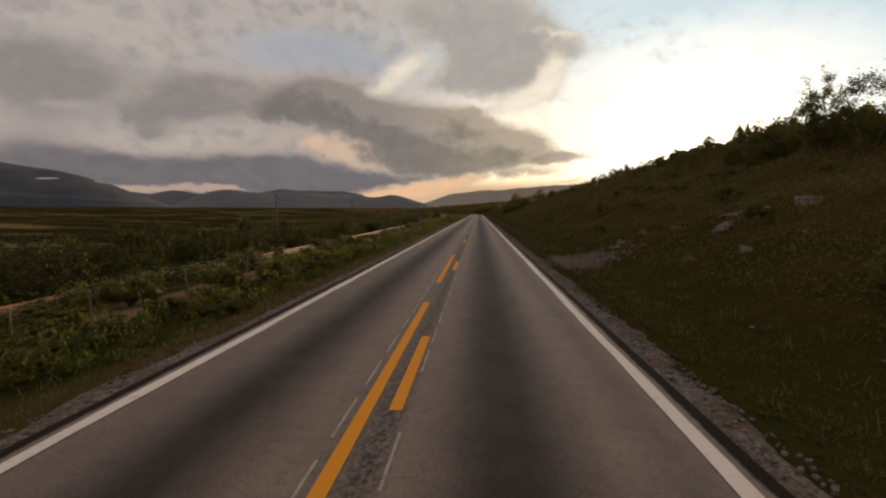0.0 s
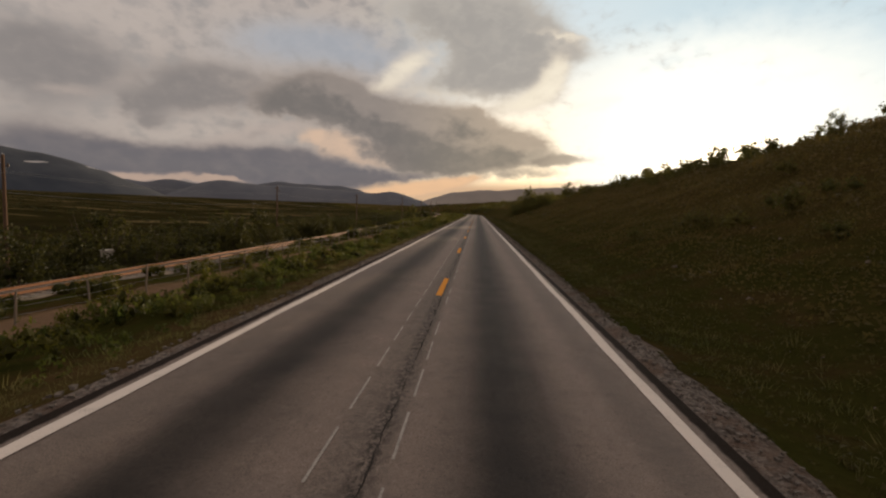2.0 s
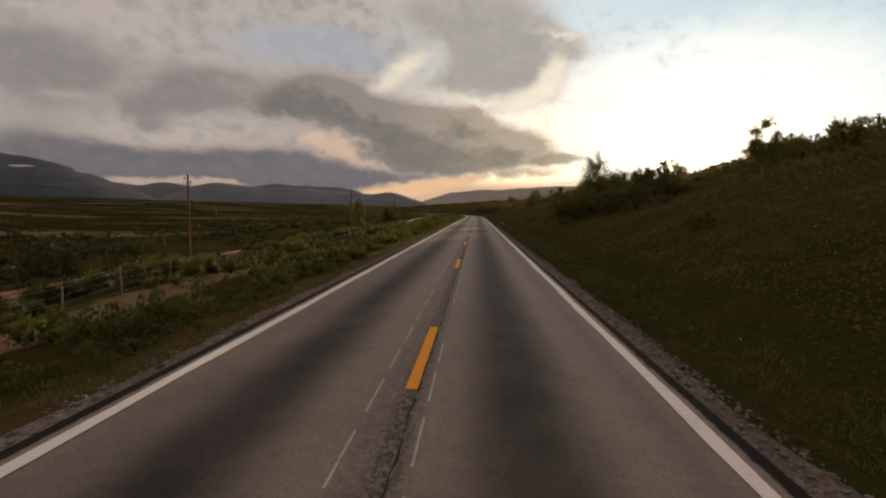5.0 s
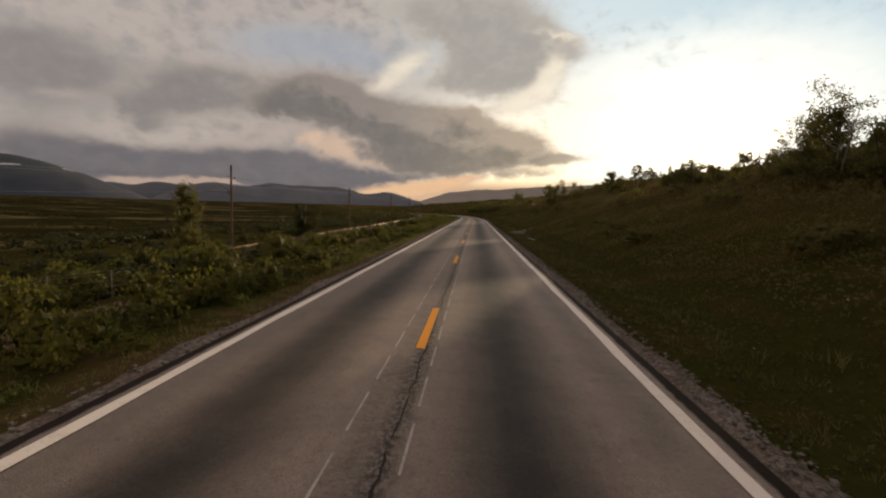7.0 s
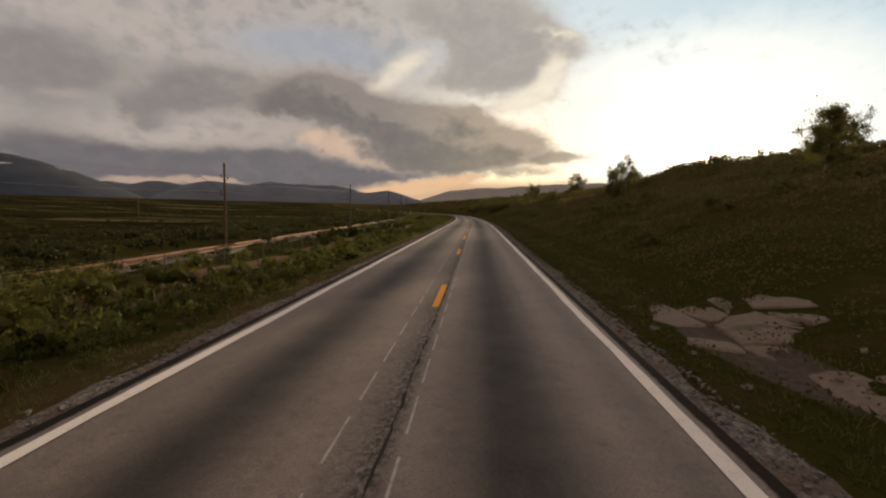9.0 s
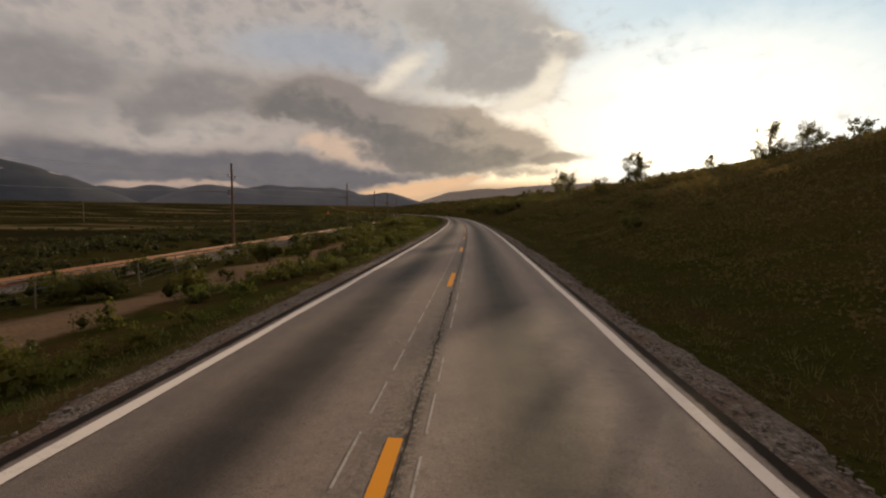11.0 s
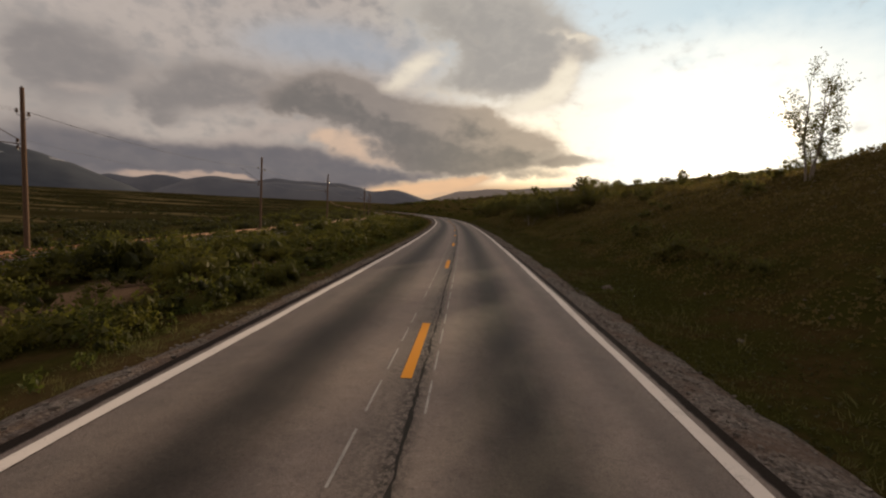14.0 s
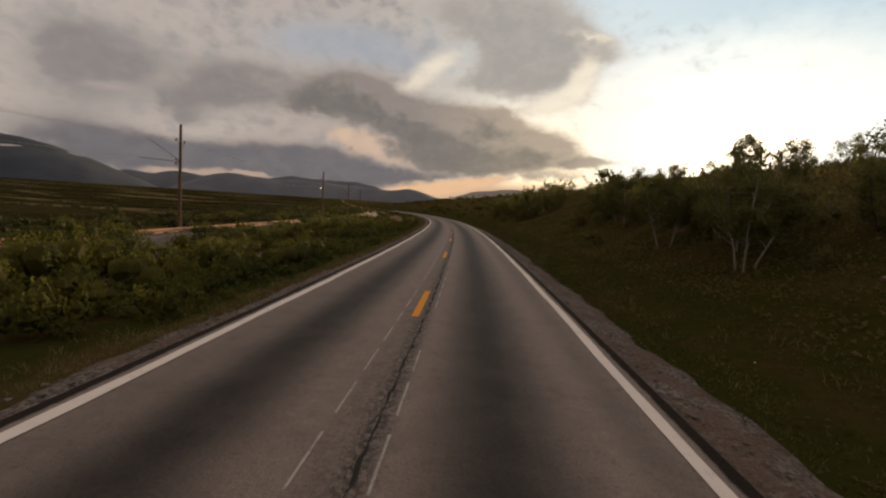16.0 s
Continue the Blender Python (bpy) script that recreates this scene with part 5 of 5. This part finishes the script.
# low birches that fringe the ridge
fringe = []
for k in range(6):
    (wv, wf), (lv, lf) = birch(560 + k, 2.2, 1.2, 1.5, 0.04, 2, 0.28)
    fringe.append((lv, lf))
n = 2600
s, lat = g.uniform(10, 480, n), g.uniform(23, 52, n)
x, y = road_xy(s, lat)
ok = N3(x / 9, y / 9) + np.where(s < 215, 0.75, -0.1) > g.uniform(-0.2, 1.0, n)
s, lat = s[ok][:330], lat[ok][:330]
sz = g.uniform(0.4, 1.0, len(s)) * np.where(s < 215, 1.1, 1.0)
stuff("ridge_scrub", fringe, s, lat, sz, sz * g.uniform(0.8, 1.25, len(s)), "birch_leaf", "low mountain birches fringing the ridge of the hill", "scrub", 39)
# the dark stands close to the road
mid_ = birch_stock(580, 3.4, 1.5, 1.9, 0.06, 2, 0.6, "birch_leaf")
for s0, s1, l0, l1, n, k0, k1 in ((150, 165, 10.0, 18, 24, 0.7, 1.15), (165, 176, 14.5, 19, 10, 0.7, 1.05), (178, 190, 17, 20, 3, 0.5, 0.7), (368, 408, 11, 18, 30, 0.45, 0.75), (408, 470, 9, 22, 26, 0.8, 1.25), (345, 368, 18, 27, 5, 0.4, 0.6), (374, 402, 20, 30, 10, 0.35, 0.6), (22, 58, 22, 34, 18, 0.6, 1.0), (62, 108, 25, 33, 14, 0.4, 0.62)):
    for k in range(n):
        grow(mid_, g.uniform(s0, s1), g.uniform(l0, l1), g.uniform(k0, k1), "dense mountain birch in a stand on the slope", "birches on the slope", g.uniform(0, 360))

# ---------------------------------------------------------------- rocks


def boulder(seed, size, flat, detail=2):
    g = np.random.default_rng(seed)
    bm = bmesh.new()
    bmesh.ops.create_icosphere(bm, subdivisions=detail, radius=1.0)
    off = Vector(g.uniform(0, 50, 3))
    planes = [(Vector(g.normal(size=3)).normalized(), g.uniform(0.36, 0.78)) for k in range(17)]
    for v in bm.verts:
        for nrm, d in planes:
            e = v.co.dot(nrm) - d
            if e > 0:
                v.co -= nrm * e
        v.co += v.co.normalized() * (noise.noise(v.co * 1.6 + off) * 0.12 + noise.noise(v.co * 4 + off) * 0.09 + noise.noise(v.co * 9 + off) * 0.04)
        v.co = Vector((v.co.x * size, v.co.y * size * 0.8, v.co.z * size * flat))
    return bm


def rock(s, lat, size, flat, seed, label="grey weathered boulder lying in the heath", sink=0.35):
    x, y = (float(c) for c in road_xy(s, lat))
    z = float(height([x], [y])[0])
    ob = part("boulder", boulder(seed, size, flat), "rock", None, label, smooth=False)
    ob.matrix_world = pose(x, y, z + size * flat * (0.5 - sink), seed * 13 % 40 - 20, seed * 29 % 50 - 25, seed * 47 % 360)
    return tagged(ob, category="boulder", group="boulders beside the road")


ROCKS = ((330.2, 5.7, 0.34, 0.45), (93.6, 5.0, 0.36, 0.4), (152.7, 5.2, 0.25, 0.4), (85.0, 4.9, 0.22, 0.5), (86.5, 5.0, 0.15, 0.5),
         (21.6, 6.8, 0.32, 0.6), (22.5, 7.6, 0.40, 0.6), (20.6, 7.0, 0.25, 0.6), (23.4, 8.2, 0.42, 0.6), (24.0, 9.4, 0.45, 0.6), (23.2, 6.6, 0.25, 0.5), (25.0, 5.9, 0.25, 0.4), (22.0, 10.2, 0.45, 0.6),
         (211.6, 4.7, 0.16, 0.5), (209.9, 4.7, 0.14, 0.5), (208.4, 4.8, 0.15, 0.5),
         (16.0, 8.2, 0.4, 0.6), (15.0, 9.4, 0.5, 0.6), (52.0, 9.0, 0.25, 0.6), (61.0, 8.0, 0.2, 0.6), (289.0, 8.5, 0.25, 0.6), (293.0, 7.5, 0.2, 0.6), (197.0, 9.0, 0.3, 0.5), (120.0, 12.0, 0.4, 0.5))


def outcrop(pieces, seed, label):
    """Bedrock that shows through the heath: slabs split by cracks; pieces are along, beside, length, width, turn."""
    thing = tagged(new("rock_outcrop"), label, "rock outcrop")
    x0, y0 = (float(c) for c in road_xy(pieces[0][0], pieces[0][1]))
    thing.matrix_world = pose(x0, y0, float(height([x0], [y0])[0]))
    gg = np.random.default_rng(seed)
    for s, lat, ln, wd, turn in pieces:
        x, y = (float(c) for c in road_xy(s, lat))
        bm = boulder(seed * 31 + int(gg.integers(0, 900)), 1.0, 0.6, 3)
        tilt = math.degrees(math.atan(float(height([x + 0.6], [y])[0] - height([x - 0.6], [y])[0]) / 1.2))
        bm.transform(pose(x - x0, y - y0, float(height([x], [y])[0]) - thing.matrix_world.translation.z - 0.04, gg.uniform(-7, 7), -0.7 * tilt, turn) @ Matrix.Diagonal((ln * 1.1, wd * 1.3, 0.62, 1)))
        part("slab", bm, "rock", thing)
    return thing


def bedrock(seed, s0, s1, l0, l1, inside, label):
    """A shelf of bedrock level with the heath: flat slabs parted by cracks, longest along the road, stepping up the slope."""
    gg = np.random.default_rng(seed)
    thing = tagged(new("rock_outcrop"), label, "rock outcrop")
    seeds = np.array([(a + gg.uniform(-0.8, 0.8), b + gg.uniform(-0.3, 0.3)) for a in np.arange(s0, s1, 1.75) for b in np.arange(l0, l1, 0.72)])
    ox, oy = (float(c) for c in road_xy(s0, l0))
    oz = float(height([ox], [oy])[0])
    thing.matrix_world = pose(ox, oy, oz)
    for k, (a, b) in enumerate(seeds):
        if not inside(a, b):
            continue
        poly = [(a - 1.2, b - 0.55), (a + 1.0, b - 0.62), (a + 1.3, b + 0.5), (a - 0.9, b + 0.6)]
        for j, (c, d) in enumerate(seeds):
            if j == k or abs(c - a) > 3.6 or abs(d - b) > 2.0:
                continue
            na, nb = (c - a), (d - b) * 3.2
            ln = math.hypot(na, nb)
            na, nb, lim = na / ln, nb / ln, ((c - a) ** 2 + 3.2 * (d - b) ** 2) / 2 / ln - 0.012
            cut = []
            for (p, q), (p2, q2) in zip(poly, poly[1:] + poly[:1]):
                e, e2 = (p - a) * na + (q - b) * nb - lim, (p2 - a) * na + (q2 - b) * nb - lim
                if e <= 0:
                    cut.append((p, q))
                if e * e2 < 0:
                    t = e / (e - e2)
                    cut.append((p + (p2 - p) * t, q + (q2 - q) * t))
            poly = cut
            if len(poly) < 3:
                break
        if len(poly) < 3:
            continue
        fine = []
        for (p, q), (p2, q2) in zip(poly, poly[1:] + poly[:1]):
            fine += [(p + (p2 - p) * t + gg.normal(0, 0.022), q + (q2 - q) * t + gg.normal(0, 0.014)) for t in (0, 0.33, 0.67)]
        poly = np.array(fine)
        zc = float(height(*([c] for c in map(float, road_xy(a, b))))[0])
        rise = (float(height(*([c] for c in map(float, road_xy(a, b + 0.5))))[0]) - zc) / 0.5
        top = zc + gg.uniform(-0.05, 0.08) + (0.80 * rise + gg.normal(0, 0.05)) * (poly[:, 1] - b) + gg.normal(0, 0.06) * (poly[:, 0] - a)
        n = len(poly)
        ring = lambda shrink, z: np.stack([*road_xy(a + (poly[:, 0] - a) * shrink, b + (poly[:, 1] - b) * shrink), z], -1)
        cx, cy = road_xy(a, b)
        v = np.concatenate([ring(1.0, top - 0.5), ring(1.0, top - 0.035), ring(0.92, top + gg.normal(0, 0.008, n)), ring(0.5, (top + zc + 0.04) / 2 + gg.normal(0, 0.010, n)), [[float(cx), float(cy), float(np.mean(top))]]]) - (ox, oy, oz)
        f = []
        for i in range(n):
            i1 = (i + 1) % n
            for r in (0, n, 2 * n):
                f += [(r + i, r + i1, r + n + i1), (r + i, r + n + i1, r + n + i)]
            f.append((3 * n + i, 3 * n + i1, 4 * n))
        solid("slab", v, np.array(f)[:, ::-1], "bedrock", thing)


def on_shelf(a, b):
    edge = 0.4 * float(N1(np.array(a * 0.9), np.array(b * 0.9)))
    shelf = 206.6 < a < 213.4 and max(4.7, 5.15 + 0.22 * (211.5 - a)) + edge * 0.5 < b < 6.6 + edge
    return shelf or 6.3 < b < 11.0 and abs(a - 211.9 - 0.12 * (b - 7)) < 1.0 + edge


bedrock(5, 206.0, 214.5, 4.7, 11.4, on_shelf, "tan bedrock slabs split by dark cracks beside the shoulder")
outcrop(((19.2, 10.8, 0.9, 0.8, 10), (20.6, 12.4, 1.1, 0.9, -20), (18.6, 13.8, 0.9, 0.9, 30)), 9, "weathered bedrock showing through the steep bank")
for k, (s, lat, size, flat) in enumerate(ROCKS):
    rock(s, lat, size, flat, 700 + k)
g = np.random.default_rng(14)
n = 3200
tilted = [(v @ np.array(Matrix.Rotation(g.uniform(0.3, 1.2), 3, "X") @ Matrix.Rotation(g.uniform(-0.9, 0.9), 3, "Y")), f) for v, f in PEB * 2]
s = np.concatenate([g.normal(22.2, 1.15, n), g.uniform(0, 420, 900)])
lat = np.concatenate([4.7 + np.abs(g.normal(0.0, 1.2, n)), g.uniform(5.6, 20, 900)])
sz = np.concatenate([0.025 + 0.12 * g.uniform(size=n) ** 3, 0.03 + 0.08 * g.uniform(size=900) ** 2])
X, Y = road_xy(s, lat)
v, f = scatter(tilted, X, Y, height(X, Y) + sz * 0.12, sz, sz, 15)
tagged(solid("slope_stones", v, f, "rock"), "broken stones scattered on the hillside", "stones", kind="stuff")

# ---------------------------------------------------------------- mountains


def mountain(name, outline, dist, depth, label, seed, mat):
    """A far ridge across the valley; outline: azimuth and height of its crest in degrees."""
    au, hu = zip(*outline)
    na, nd = int((au[-1] - au[0]) / 0.2), 14
    A = np.linspace(au[0], au[-1], na)
    prof = np.mean([np.interp(A + d, au, hu) for d in np.linspace(-0.5, 0.5, 7)], axis=0)
    prof = prof + 0.05 * N1(A * 0.8 + seed, A * 0 + seed)
    top = np.tan(np.radians(prof)) * dist
    D = np.linspace(0, 1, nd)
    shape = np.sin(np.minimum(D / 0.75, 1) * math.pi / 2) * (1 - 0.5 * smoothstep(D, 0.75, 1))
    AA, DD = np.meshgrid(np.radians(A), D)
    R = dist + (DD - 0.75) * depth
    X, Y = R * np.sin(AA), 180 + R * np.cos(AA)
    Z = top[None] * shape[:, None] + 7 * N2(X / 210, Y / 210) * (D[:, None] < 0.7) * shape[:, None] - 5
    a, b = np.meshgrid(np.arange(na - 1), np.arange(nd - 1))
    k = (b * na + a).ravel()
    tagged(solid(name, np.stack([X, Y, Z], -1).reshape(-1, 3), np.stack([k, k + 1, k + na + 1, k + na], -1), mat, smooth=True), label, "mountain", kind="structure")


# ridges use the haze-tinted materials, as the air itself is clear
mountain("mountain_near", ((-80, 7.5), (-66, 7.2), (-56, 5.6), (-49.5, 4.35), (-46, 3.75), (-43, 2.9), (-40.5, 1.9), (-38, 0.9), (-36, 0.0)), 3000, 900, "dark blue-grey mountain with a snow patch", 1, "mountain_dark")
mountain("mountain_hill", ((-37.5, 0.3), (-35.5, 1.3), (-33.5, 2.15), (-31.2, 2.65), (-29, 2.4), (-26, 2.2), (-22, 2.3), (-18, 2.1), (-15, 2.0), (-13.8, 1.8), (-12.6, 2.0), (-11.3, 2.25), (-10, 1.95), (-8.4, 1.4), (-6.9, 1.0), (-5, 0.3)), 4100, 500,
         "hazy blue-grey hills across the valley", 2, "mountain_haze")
mountain("mountain_back", ((-44, 1.0), (-40.5, 2.2), (-38.5, 1.9), (-36.4, 2.45), (-34, 2.0), (-30, 1.9), (-25, 2.7), (-18, 2.6), (-15.2, 2.2), (-14, 1.6), (-10, 0.5)), 4500, 300, "far mountains behind the hills, paled by haze in their colour", 4, "mountain_haze")
mountain("mountain_right", ((-9, 0.3), (-7, 1.2), (-5.4, 1.7), (-3.4, 2.4), (0, 2.75), (5, 3.0), (9, 3.3), (14, 3.5), (22, 3.2), (30, 2.0)), 4200, 500, "pale hazy mountain behind the hill", 3, "mountain_pale_haze")

# ---------------------------------------------------------------- small things by the railway
x, y = (float(c) for c in road_xy(81.7, -31.5))
z = float(height([x], [y])[0])
cabinet = tagged(new("relay_cabinet"), "pale grey steel relay cabinet with an open door beside the track", "cabinet")
cabinet.matrix_world = pose(x, y, z, 0, 0, 8)
top = -2.45 - z
bm = bmesh.new()
box(bm, -0.55, -0.4, -0.3, 0.55, 0.4, max(0.3, top - 1.75), 0.02)
part("plinth", bm, "ballast", cabinet, "concrete plinth")
bm = bmesh.new()
box(bm, -0.45, -0.32, max(0.3, top - 1.75) - 0.01, 0.45, 0.32, top, 0.02)
part("body", bm, "grey_paint", cabinet)
bm = bmesh.new()
box(bm, -0.52, -0.40, top, 0.52, 0.40, top + 0.06, 0.015)
part("roof", bm, "grey_paint", cabinet)
bm = bmesh.new()
box(bm, 0.0, -0.345, max(0.3, top - 1.75) + 0.05, 0.42, -0.318, top - 0.06, 0.008)
part("door", bm, "grey_paint", cabinet)

x, y = (float(c) for c in road_xy(329.0, -25.1))
z = float(height([x], [y])[0])
stake = tagged(new("marker_stake"), "slim orange-red marker stake with a square head beyond the railway", "marker stake")
stake.matrix_world = pose(x, y, z)
top = 1.68 - z
v, f = tube([(0, 0, -0.3), (0, 0, top * 0.5), (0.01, 0, top)], (0.05, 0.05, 0.045), 7)
solid("pole", v, f, "pole", stake)
bm = bmesh.new()
box(bm, -0.17, -0.03, top - 0.55, 0.17, 0.03, top, 0.01)
part("head", bm, "red_paint", stake, "orange-red square head")

# a pale pole far out on the plain
x, y = -230.0, 496.0
z = float(height([x], [y])[0])
far_pole = tagged(new("power_pole"), "pale wooden pole with a crossarm out on the plain", "power pole")
far_pole.matrix_world = pose(x, y, z, 0, 0, 20)
v, f = tube([(0, 0, -0.5), (0, 0, 5), (0, 0, 4.8 - z)], (0.22, 0.19, 0.16), 8)
solid("shaft", v, f, "post", far_pole)
bm = bmesh.new()
box(bm, -0.4, -0.1, 4.4 - z, 3.2, 0.1, 4.65 - z, 0.02)
part("crossarm", bm, "post", far_pole)

x, y = (float(c) for c in road_xy(195.2, 5.5))
branch = tagged(new("dead_branch"), "bleached dead branch lying in the grass", "branch")
branch.matrix_world = pose(x, y, float(height([x], [y])[0]) + 0.16)
v, f = tube([(-0.28, 0.14, 0.10), (-0.1, 0.10, 0.08), (0.08, 0.0, 0.04), (0.24, -0.2, 0.0)], (0.012, 0.022, 0.03, 0.034), 7)
solid("stem", v, f, "grey_paint", branch, "bleached wood", smooth=True)

# small white flowers in the grass of the slope
g = np.random.default_rng(91)
n = 110
s, lat = g.uniform(2, 400, n), 5.8 + g.uniform(0, 1, n) ** 1.6 * 9
X, Y = road_xy(s, lat)
sz = g.uniform(0.012, 0.026, n)
v, f = scatter(PEB, X, Y, height(X, Y) + 0.12, sz, sz, 92)
tagged(solid("white_flowers", v, f, "petal"), "tiny white flower heads scattered over the grassy bank", "flowers", kind="stuff")
